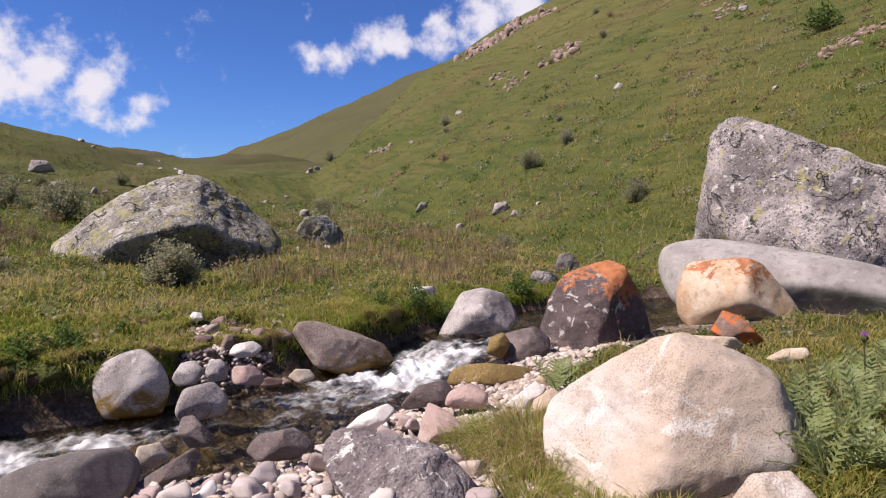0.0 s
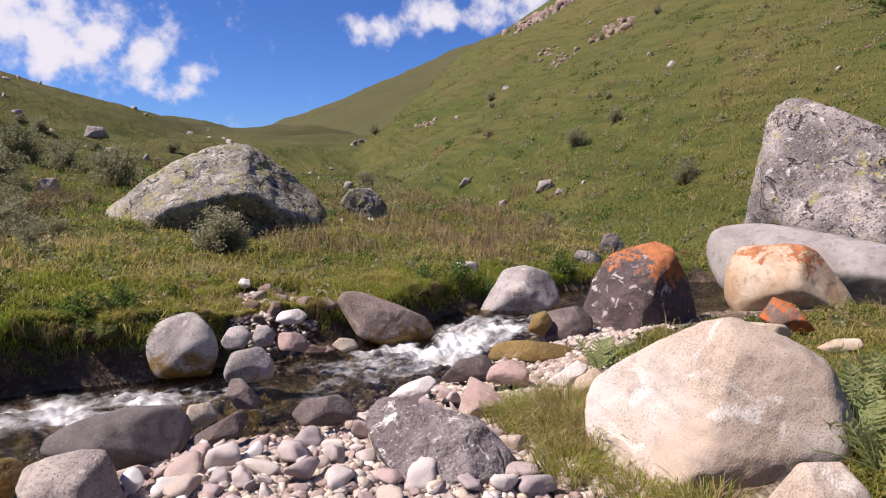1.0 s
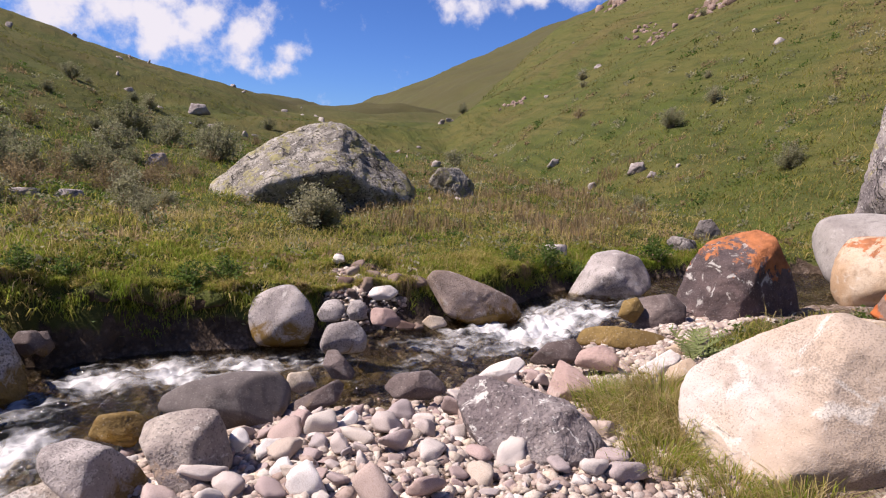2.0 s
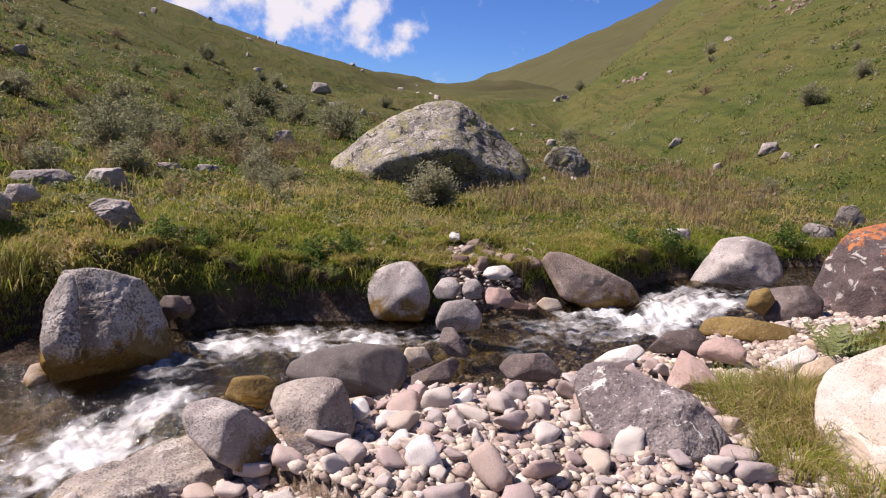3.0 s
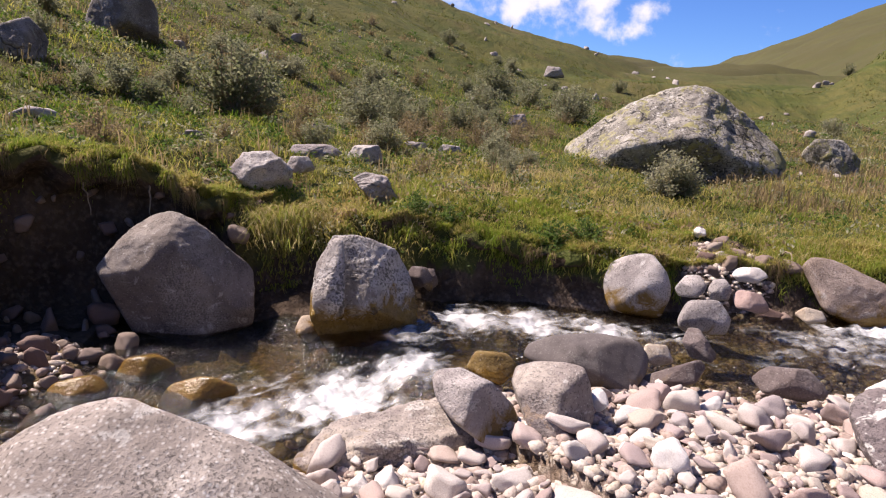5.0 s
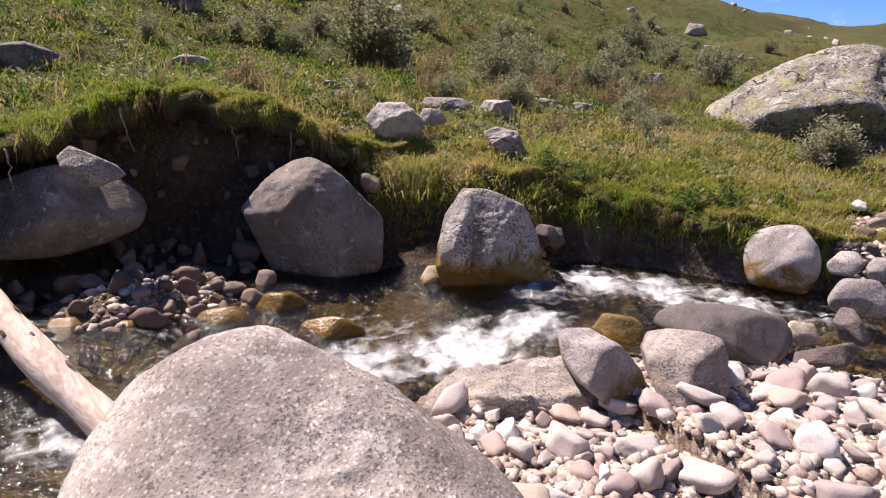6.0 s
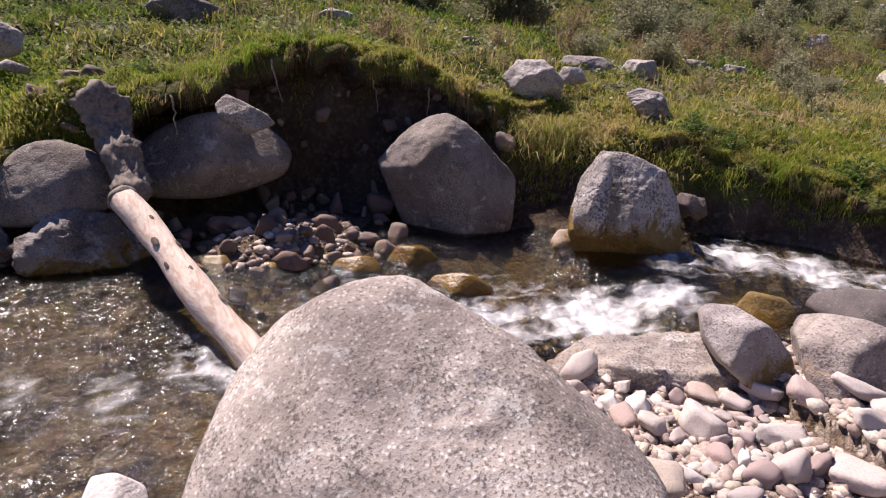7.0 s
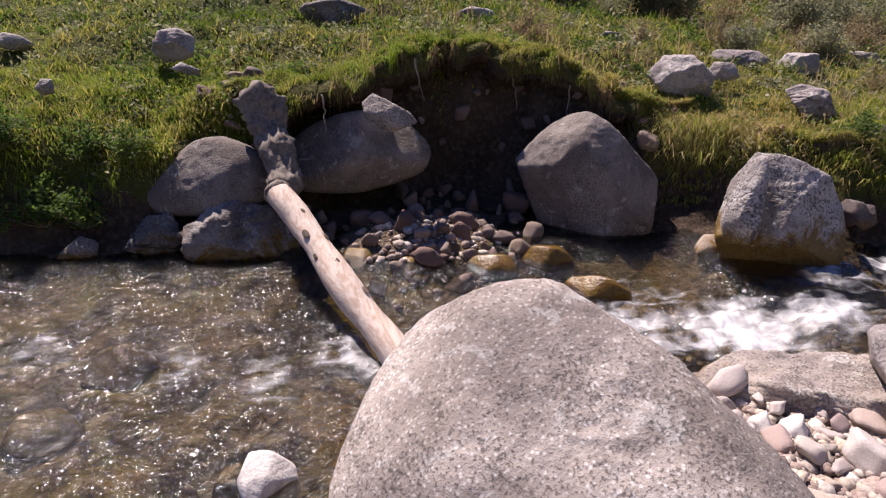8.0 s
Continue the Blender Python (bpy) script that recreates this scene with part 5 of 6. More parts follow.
def outcrop(x, y, wide, high, seed, reach=1.0):
    """A broken crag that breaks through the turf: angular blocks grown together."""
    rng = np.random.default_rng(seed)
    top = tagged(new("rock_outcrop"), "reddish-brown broken rock outcrop in the grassy slope", "rock outcrop", "outcrops on the hillside")
    top.location = (x, y, float(land(np.array([x]), np.array([y]))[0][0]))
    for _ in range(26):
        p, f = cobble_shape(rng, 2, (0.7, 1.1))
        s = wide * rng.uniform(0.045, 0.14)
        q = (rng.normal(0, 0.3 * wide), rng.normal(0, 0.3 * wide * reach))
        z = float(land(np.array([x + q[0]]), np.array([y + q[1]]))[0][0])
        turn = np.array(Euler(rng.normal(0, 0.35, 3)).to_matrix())
        part("rock_block", (p * (s, s, s * high / wide * 2.0)) @ turn.T + (q[0], q[1], z - top.location[2] - s * 0.1), f, CRAG, top)


CRAG = rock("crag", (0.3, 0.215, 0.175), (0.17, 0.115, 0.09), 0.4, 9, None, 0.5, 0.3, blotch=0.5, relief=2.0)
for n, (x, y, wide, high, reach) in enumerate(((8.2, 45.4, 2.8, 1.5, 2.2), (4.7, 48.5, 1.7, 0.9, 2.0), (10.1, 16.6, 1.5, 0.36, 0.7), (10.75, 16.9, 1.3, 0.36, 0.7), (12.2, 28.5, 1.4, 0.5, 1.0), (-3.4, 44.3, 1.2, 0.9, 1.0), (13.2, 31.0, 1.6, 0.5, 0.8), (7.0, 84.0, 5.5, 4.5, 1.2), (9.8, 85.5, 5.0, 4.5, 1.2), (13.0, 87.0, 4.5, 3.6, 1.2), (4.9, 43.0, 1.4, 0.7, 1.4), (5.3, 82.0, 3.5, 2.8, 1.2))):
    outcrop(x, y, wide, high, 40 + n, reach)


# ---- grass ----
def blades(name, label, material, x, y, z, height, width, lean, rng, toward=None, droop=0.25, category="grass"):
    """One mesh of bent tapering blades; lean is the tip's reach in metres, toward its bearing."""
    n = len(x)
    a = rng.uniform(0, 2 * np.pi, n) if toward is None else toward + rng.normal(0, 0.5, n)
    s = rng.uniform(0, 2 * np.pi, n)
    side = np.stack([np.cos(s), np.sin(s), 0 * s], 1) * (width / 2)[:, None]
    out = np.stack([np.cos(a), np.sin(a), 0 * a], 1)
    base = np.stack([x, y, z - 0.01], 1)
    up = np.array([0, 0, 1.0])
    mid = base + out * (lean * 0.35)[:, None] + up * (height * 0.62)[:, None]
    tip = base + out * lean[:, None] + up * (height * (1 - droop * rng.uniform(0, 2, n)))[:, None]
    verts = np.stack([base - side, base + side, mid - side * 0.75, mid + side * 0.75, tip], 1).reshape(-1, 3)
    k = np.arange(n)[:, None] * 5
    faces = np.concatenate([k + (0, 1, 3), k + (0, 3, 2), k + (2, 3, 4)], 1).reshape(-1, 3)
    me = fast_mesh(name, verts, faces, material, False)
    return tagged(new(name, me), label, category, kind="stuff")


def build_grass():
    rng = np.random.default_rng(5)
    n = 420000
    r = np.exp(rng.uniform(math.log(2.6), math.log(42), n))
    a = np.radians(rng.uniform(-38, 108, n))
    x, y = -0.4 - r * np.sin(a), -0.4 + r * np.cos(a)
    z, turf, _ = land(x, y)
    keep = (turf > rng.uniform(0.3, 0.75, n)) & clear_of_stones(x, y, -0.05)
    x, y, z, r = x[keep], y[keep], z[keep], r[keep]
    thin = rng.uniform(0, 1, len(x)) > smooth(9, 30, r)
    x, y, z, r = x[thin], y[thin], z[thin], r[thin]
    patch = np.clip(0.8 + 0.75 * ripple(x, y, 51, 0.9) + 0.6 * ripple(x, y, 52, 0.32), 0.25, 1.55)
    size = 1 + r / 40
    h = rng.uniform(0.03, 0.105, len(x)) * patch * size
    blades("meadow_grass", "short green and yellowing meadow grass", GRASS, x, y, z, h, 0.0042 * (1 + r / 4.5) * rng.uniform(0.6, 1.3, len(x)), h * rng.uniform(0.4, 1.5, len(x)), rng)
    # clumps on the farther slopes
    n = 22000
    r = np.exp(rng.uniform(math.log(13), math.log(75), n))
    a = np.radians(rng.uniform(-38, 80, n))
    cx, cy = -0.4 - r * np.sin(a), -0.4 + r * np.cos(a)
    keep = ripple(cx, cy, 61, 7.0) + 0.7 * ripple(cx, cy, 62, 2.2) > 0.05
    cx, cy, r = np.repeat(cx[keep], 6), np.repeat(cy[keep], 6), np.repeat(r[keep], 6)
    x, y = cx + rng.normal(0, 0.006, len(cx)) * r, cy + rng.normal(0, 0.006, len(cx)) * r
    z = land(x, y)[0]
    h = rng.uniform(0.02, 0.055, len(x)) * (0.7 + r / 28)
    blades("hill_grass", "olive-green grass clumps on the far slopes", HILL_GRASS, x, y, z, h, 0.0013 * r * rng.uniform(0.6, 1.3, len(x)), h * rng.uniform(0.6, 1.8, len(x)), rng)
    # taller straw stalks in loose patches
    n = 50000
    r = np.exp(rng.uniform(math.log(4), math.log(30), n))
    a = np.radians(rng.uniform(-38, 108, n))
    x, y = -0.4 - r * np.sin(a), -0.4 + r * np.cos(a)
    z, turf, _ = land(x, y)
    u = 0.94 * x + 0.345 * y
    keep = (turf > 0.9) & clear_of_stones(x, y, 0) & (ripple(x, y, 53, 2.6) + 0.5 * ripple(x, y, 54, 0.7) > 0.35) & ((a < 0.9) | (ripple(x, y, 55, 1.5) > 1.1))
    x, y, z, r = x[keep], y[keep], z[keep], r[keep]
    h = rng.uniform(0.08, 0.22, len(x)) * (1 + r / 60)
    blades("straw_stalks", "dry straw-coloured grass stalks in loose patches", DRY, x, y, z, h, 0.0025 * (1 + r / 4) * rng.uniform(0.6, 1.2, len(x)), h * rng.uniform(0.2, 0.9, len(x)), rng)
    # grass that hangs over the cut bank
    n = 150000
    k = rng.integers(60, 395, n)
    c, way = COURSE[k], WAY[k]
    f = rng.uniform(0.03, 1.35, n)
    low = np.where(c[:, 4] > 0.62, 1.0, 0.07 + 0.05 * ripple(c[:, 0], c[:, 1], 56, 0.7))
    f = np.where(f < low, rng.uniform(1.0, 1.35, n), f)
    d = c[:, 2] + c[:, 4] + c[:, 5] * f
    x, y = c[:, 0] + way[:, 1] * d + rng.normal(0, 0.03, n), c[:, 1] - way[:, 0] * d + rng.normal(0, 0.03, n)
    z = land(x, y)[0]
    s = np.exp(-(((x + 1.95) / 0.42) ** 2 + ((y - 5.45) / 0.55) ** 2))
    keep = (s < 0.35) & clear_of_stones(x, y, -0.03) & (ripple(x, y, 57, 0.55) > np.where(c[:, 4] > 0.62, -0.6, -0.75))
    x, y, z, c, way, f = x[keep], y[keep], z[keep], c[keep], way[keep], f[keep]
    toward = np.where(rng.uniform(0, 1, len(x)) < 0.35, np.arctan2(way[:, 0], -way[:, 1]), rng.uniform(0, 6.28, len(x)))
    h = rng.uniform(0.03, 0.095, len(x)) * np.where(c[:, 4] > 0.62, 0.7, 1.0) * np.clip(1 + 0.5 * ripple(x, y, 58, 0.5), 0.5, 1.6)
    green = rng.uniform(0, 1, len(x)) < np.clip(0.8 + 0.4 * ripple(x, y, 59, 0.8), 0.35, 0.97)
    for name, label, mat, pick in (("bank_fringe", "long grass drooping over the undercut stream bank", LUSH, f < 0.2), ("bank_grass", "lush green grass on the stream bank", LUSH, green & (f >= 0.2)), ("bank_hay", "yellowing grass mixed into the stream bank", GRASS, ~green & (f >= 0.2))):
        m = int(pick.sum())
        blades(name, label, mat, x[pick], y[pick], z[pick], h[pick] * np.where(mat is GRASS, 1.25, 1.0), rng.uniform(0.004, 0.011, m), h[pick] * rng.uniform(0.3, 0.9, m) * (1.6 if name == "bank_fringe" else 1), rng, np.arctan2(way[pick, 0], -way[pick, 1]) if name == "bank_fringe" else toward[pick], 1.15 if name == "bank_fringe" else 0.4)


build_grass()


def build_overhang(ks, seat, jut_of, behind, thick, count, seed, shy):
    """An undercut turf lip along a stretch of the far bank: it juts out over the foot of the bank."""
    rng = np.random.default_rng(seed)
    fine = np.linspace(ks[0], ks[-1], 130)
    idx = np.arange(len(COURSE))
    c = np.stack([np.interp(fine, idx, COURSE[:, k]) for k in range(7)], 1)
    way = np.stack([np.interp(fine, idx, WAY[:, k]) for k in range(2)], 1)
    out = np.stack([way[:, 1], -way[:, 0]], 1)
    edge = c[:, 2] + c[:, 4] + c[:, 5] * seat
    ex, ey = c[:, 0] + out[:, 0] * edge, c[:, 1] + out[:, 1] * edge
    ends = smooth(0, 14, np.arange(130)) * smooth(0, 14, np.arange(130)[::-1])
    jut = np.clip(jut_of(ex, ey) + 0.1 * ripple(ex, ey, 81, 0.8) + 0.04 * ripple(ex, ey, 82, 0.3), 0.03, 0.5) * ends * (1 - smooth(0.05, 0.3, np.exp(-(((ex + 1.95) / 0.42) ** 2 + ((ey - 5.45) / 0.55) ** 2))))
    if shy:
        # no lip where a boulder stands against the bank
        open_ = np.min([clear_of_stones(ex - out[:, 0] * q, ey - out[:, 1] * q, 0.16) for q in (-0.1, 0.05, 0.2, 0.35)], 0).astype(float)
        jut = jut * np.convolve(np.pad(open_, 3, "edge"), np.ones(7) / 7, "valid") ** 2
    bx, by = ex + out[:, 0] * behind, ey + out[:, 1] * behind
    high = land(bx, by)[0]
    # across the lip: reach outward, drop below the turf, turf cover
    verts, cover = [], []
    for q, drop, green in ((-0.5, 0.06, 1), (-0.3, -0.01, 1), (-0.1, -0.012, 1), (0.0, 0.0, 1), (0.35, 0.015, 1), (0.7, 0.045, 1), (0.92, 0.09, 0.9), (1.0, 0.15, 0.45), (0.9, 0.21, 0.1), (0.5, 0.24, 0), (0.0, 0.3, 0), (-0.3, 0.45, 0)):
        reach = q * jut if q > 0 else q + 0 * jut
        px, py = ex - out[:, 0] * reach, ey - out[:, 1] * reach
        wave = 0.035 * ripple(px, py, 83, 0.25) + 0.02 * ripple(px, py, 84, 0.11)
        pz = high - thick * drop * (0.7 + 0.3 * ends) * np.clip(1 + 0.35 * ripple(ex, ey, 86, 0.5), 0.6, 1.5) + wave - max(q, 0) * 0.10 * np.clip(ripple(ex, ey, 87, 0.6), -0.5, 1)
        if q < 0 and green:
            pz = land(px, py)[0] + (0.02 if q > -0.4 else -0.06) + wave * 0.5
        verts.append(np.stack([px + wave, py + wave, pz], 1))
        cover.append(np.full(130, float(green)))
    n = len(verts)
    i, j = np.meshgrid(np.arange(n - 1), np.arange(129), indexing="ij")
    faces = np.stack([i * 130 + j, i * 130 + j + 1, (i + 1) * 130 + j + 1, (i + 1) * 130 + j], -1).reshape(-1, 4)
    me = fast_mesh("turf_overhang", np.concatenate(verts), faces, GROUND)
    attribute(me, "grass", "FLOAT", np.concatenate(cover))
    attribute(me, "stony", "FLOAT", np.zeros(n * 130))
    tagged(new("turf_overhang", me), "undercut lip of earth and turf over the stream bank", "bank", kind="structure")
    # grass on the lip and hanging over it
    m = count
    k, q = rng.integers(0, 129, m), rng.uniform(-0.3, 1.02, m)
    f = rng.uniform(0, 1, m)
    grid = np.stack(verts)
    levels = np.array([-0.5, -0.3, -0.1, 0.0, 0.35, 0.7, 0.92, 1.02])
    lo = np.clip(np.searchsorted(levels, q) - 1, 0, 6)
    g = ((q - levels[lo]) / (levels[lo + 1] - levels[lo]))[:, None]
    a, b = grid[lo, k] * (1 - g) + grid[lo + 1, k] * g, grid[lo, k + 1] * (1 - g) + grid[lo + 1, k + 1] * g
    p = a * (1 - f[:, None]) + b * f[:, None]
    toward = np.arctan2(-out[k, 1], -out[k, 0])
    h = rng.uniform(0.03, 0.09, m) * np.clip(1 + 0.7 * ripple(p[:, 0], p[:, 1], 85, 0.4), 0.4, 1.8)
    grows = ((q < 0.5) | (ripple(p[:, 0], p[:, 1], 88, 0.45) > -0.1)) & (clear_of_stones(p[:, 0], p[:, 1], 0.03) | (not shy))
    green = ripple(p[:, 0], p[:, 1], 89, 0.5) + rng.normal(0, 0.5, m) > 0.1
    front = (q > 0.6) & grows & (ripple(p[:, 0], p[:, 1], 80, 0.3) + rng.normal(0, 0.3, m) > -0.25)
    for name, label, mat, pick, droop in (("lip_grass", "short green grass on the undercut turf lip", LUSH, grows & green & (q <= 0.6), 0.4), ("lip_hay", "short yellowing grass on the undercut turf lip", GRASS, grows & ~green & (q <= 0.6), 0.4), ("lip_fringe", "matted green grass hanging from the turf lip", LUSH, front & green, 1.1), ("lip_roots", "straw-brown grass and roots hanging from the turf lip", DRY_LEAF, front & ~green, 1.5)):
        tall = (h * np.where(front, np.clip(1.0 + 0.6 * ripple(p[:, 0], p[:, 1], 79, 0.2), 0.4, 1.6), 1))[pick]
        blades(name, label, mat, p[pick, 0], p[pick, 1], p[pick, 2], tall, rng.uniform(0.003, 0.008, pick.sum()), tall * rng.uniform(0.4, 1.2, pick.sum()), rng, np.where(q > 0.5, toward, rng.uniform(0, 6.28, m))[pick], droop)


TURFED = np.arange(len(COURSE))
build_overhang(TURFED[(COURSE[:, 4] > 0.55) & (COURSE[:, 1] > -0.9)], 0.8, lambda x, y: np.where(y < 0.6, 0.34, np.where(y < 1.3, 0.16, 0.2)), 0.45, 1.0, 36000, 19, False)
build_overhang(TURFED[(COURSE[:, 1] > 2.85) & (COURSE[:, 0] < 0.2) & (TURFED > 80)], 0.2, lambda x, y: 0.17 + 0 * x, 0.12, 0.5, 42000, 20, True)


def build_weeds():
    """Low leafy weeds and reddish-brown herb stalks that break up the turf on the slope."""
    rng = np.random.default_rng(29)
    n = 5200
    r = np.exp(rng.uniform(math.log(5.0), math.log(34), n))
    a = np.radians(rng.uniform(-36, 104, n))
    x, y = -0.4 - r * np.sin(a), -0.4 + r * np.cos(a)
    u = 0.94 * x + 0.345 * y
    turf = land(x, y)[1]
    keep = (turf > 0.85) & clear_of_stones(x, y, 0.0) & (rng.uniform(0, 1, n) < np.where(u < -2.0, 0.8, 0.55)) & (ripple(x, y, 91, 2.2) > -0.35)
    x, y, r = x[keep], y[keep], r[keep]
    size = rng.uniform(0.05, 0.17, len(x)) * (0.8 + r / 30)
    per = 34
    cx, cy, s, rr = np.repeat(x, per), np.repeat(y, per), np.repeat(size, per), np.repeat(r, per)
    px, py = cx + rng.normal(0, 0.55, len(cx)) * s, cy + rng.normal(0, 0.55, len(cx)) * s
    pz = land(px, py)[0] + np.abs(rng.normal(0, 0.4, len(cx))) * s
    third = np.repeat(np.where((x < -5) & (y < 5.5), rng.integers(0, 2, len(x)), rng.integers(0, 3, len(x))), per)
    for kind, (name, label, mat) in enumerate((("grey_weeds", "low grey-green leafy weeds in the turf", SHRUB_LEAF), ("green_weeds", "low dark green leafy weeds in the turf", HERB_LEAF), ("brown_weeds", "low withered brownish weeds in the turf", DRY_LEAF))):
        pick = third == kind
        v, f = leaves(rng, np.stack([px, py, pz], 1)[pick], 0.012 * (1 + rr[pick] / 10))
        tagged(new(name, fast_mesh(name, v, f, mat, False)), label, "weeds", kind="stuff")
    n = 420
    r = np.exp(rng.uniform(math.log(6), math.log(22), n))
    a = np.radians(rng.uniform(0, 85, n))
    x, y = -0.4 - r * np.sin(a), -0.4 + r * np.cos(a)
    keep = (land(x, y)[1] > 0.85) & (0.94 * x + 0.345 * y < -1.8) & clear_of_stones(x, y, 0.0) & (ripple(x, y, 93, 1.8) > 0.1)
    x, y, r = np.repeat(x[keep], 14), np.repeat(y[keep], 14), np.repeat(r[keep], 14)
    x, y = x + rng.normal(0, 0.07, len(x)), y + rng.normal(0, 0.07, len(x))
    n = 1500
    r2, a = rng.uniform(9, 21, n), np.radians(rng.uniform(-8, 16, n))
    sx, sy = -0.4 - r2 * np.sin(a), -0.4 + r2 * np.cos(a)
    keep = (land(sx, sy)[1] > 0.85) & clear_of_stones(sx, sy, 0.0) & (ripple(sx, sy, 94, 2.4) > 0.0)
    sx, sy, r2 = np.repeat(sx[keep], 8), np.repeat(sy[keep], 8), np.repeat(r2[keep], 8)
    x, y, r = np.concatenate([x, sx + rng.normal(0, 0.08, len(sx))]), np.concatenate([y, sy + rng.normal(0, 0.08, len(sx))]), np.concatenate([r, r2])
    h = rng.uniform(0.1, 0.32, len(x))
    blades("herb_stalks", "withered reddish-brown herb stalks on the slope", DRY_LEAF, x, y, land(x, y)[0], h, 0.006 * (1 + r / 8) * rng.uniform(0.6, 1.4, len(x)), h * rng.uniform(0.1, 0.5, len(x)), rng)


def tuft(label, x, y, count, height, spread, width, seed, green, straw, share=0.6, droop=0.35):
    """A tussock: fresh and straw-dry blades that spring from one crown."""
    rng = np.random.default_rng(seed)
    top = tagged(new("grass_tussock"), label, "grass tussock", "grass tussocks")
    base = land(np.array([x]), np.array([y]))[0][0]
    for name, words, material, n in (("green_foliage", "fresh green blades", green, int(count * share)), ("straw_foliage", "dry straw-coloured blades", straw, int(count * (1 - share)))):
        bx, by = rng.normal(0, spread, n), rng.normal(0, spread, n)
        gz = base + 0.35 * (land(x + bx, y + by)[0] - base)
        h = height * rng.uniform(0.5, 1.1, n)
        ob = blades(name, words, material, x + bx, y + by, gz, h, width * rng.uniform(0.6, 1.3, n), h * rng.uniform(0.3, 1.1, n) * (1 + droop * 0.5), rng, np.arctan2(by, bx), droop)
        for key in ("kind", "category"):
            if key in ob:
                del ob[key]
        ob.parent = top


tuft("shaggy olive and straw-coloured tussock hanging over the bank", -4.86, 3.06, 1900, 0.2, 0.12, 0.006, 61, LUSH, DRY, 0.72, 0.95)
for n, (x, y, share, tall, much) in enumerate(((0.22, 3.32, 0.6, 0.2, 1300), (0.42, 3.3, 0.2, 0.27, 1500), (0.12, 3.55, 0.75, 0.15, 700), (0.5, 3.05, 0.2, 0.24, 1100), (0.35, 2.75, 0.55, 0.16, 800), (0.62, 2.5, 0.5, 0.14, 700), (0.85, 2.35, 0.4, 0.18, 600), (0.3, 3.1, 0.3, 0.22, 900))):
    tuft("tussock of green and straw-dry grass between boulders" if share < 0.5 else "fresh green tussock between boulders", x, y, much, tall, 0.085, 0.005, 70 + n, LUSH, DRY, share)


# ---- shrubs ----
def tube(path, radii, sides=5):
    """A tapered tube along a path: vertices and faces."""
    path = np.asarray(path, float)
    t = np.gradient(path, axis=0)
    t /= np.linalg.norm(t, axis=1)[:, None] + 1e-9
    ref = np.where(np.abs(t[:, 2:3]) > 0.9, np.array([[1.0, 0, 0]]), np.array([[0, 0, 1.0]]))
    s = np.cross(t, ref)
    s /= np.linalg.norm(s, axis=1)[:, None] + 1e-9
    b = np.cross(t, s)
    ang = np.linspace(0, 2 * np.pi, sides, endpoint=False)
    v = path[:, None] + np.asarray(radii)[:, None, None] * (np.cos(ang)[None, :, None] * s[:, None] + np.sin(ang)[None, :, None] * b[:, None])
    n = len(path)
    f = [(i * sides + j, i * sides + (j + 1) % sides, (i + 1) * sides + (j + 1) % sides, (i + 1) * sides + j) for i in range(n - 1) for j in range(sides)]
    return v.reshape(-1, 3), np.array(f)


def join(pieces):
    v, f, start = [], [], 0
    for a, b in pieces:
        v.append(a)
        f.append(b + start)
        start += len(a)
    return np.concatenate(v), np.concatenate(f)


def leaves(rng, centres, size, long=2.2):
    n = len(centres)
    d = rng.normal(size=(n, 3))
    d[:, 2] = np.abs(d[:, 2]) * 0.7
    d /= np.linalg.norm(d, axis=1)[:, None]
    s = np.cross(d, rng.normal(size=(n, 3)))
    s /= np.linalg.norm(s, axis=1)[:, None]
    k = (size * rng.uniform(0.6, 1.4, n))[:, None]
    v = np.stack([centres, centres + (d * 0.5 * long + s * 0.5) * k, centres + d * long * k, centres + (d * 0.5 * long - s * 0.5) * k], 1).reshape(-1, 3)
    return v, np.arange(n)[:, None] * 4 + (0, 1, 2, 3)


def shrub(seed, label, leaf_mat, count=40, leaf=0.022, leafy=2600, flat=0.8):
    """A low thorny shrub, one metre wide, at the origin."""
    rng = np.random.default_rng(seed)
    top = tagged(new("shrub"), label, "shrub", "shrubs on the slope")
    pieces, ends = [], []
    for _ in range(count):
        a, lift = rng.uniform(0, 6.28), rng.uniform(0.25, 1.5)
        d = np.array([math.cos(a) * math.cos(lift), math.sin(a) * math.cos(lift), math.sin(lift)])
        length = rng.uniform(0.22, 0.62)
        s = np.linspace(0, 1, 5)[:, None]
        path = d * s * length + np.array([0, 0, 0.06]) * s**2 + rng.normal(0, 0.015, (5, 3)) * s
        path[:, 2] *= flat * 1.2
        pieces.append(tube(path, np.linspace(0.010, 0.003, 5), 4))
        ends += [path[k] + rng.normal(0, 0.045, 3) for k in rng.choice([2, 3, 3, 4, 4, 4], leafy // count)]
    part("woody_base", *join(pieces), TWIG, top, "thin brown stems")
    part("foliage", *leaves(rng, np.array(ends), leaf), leaf_mat, top)
    return top


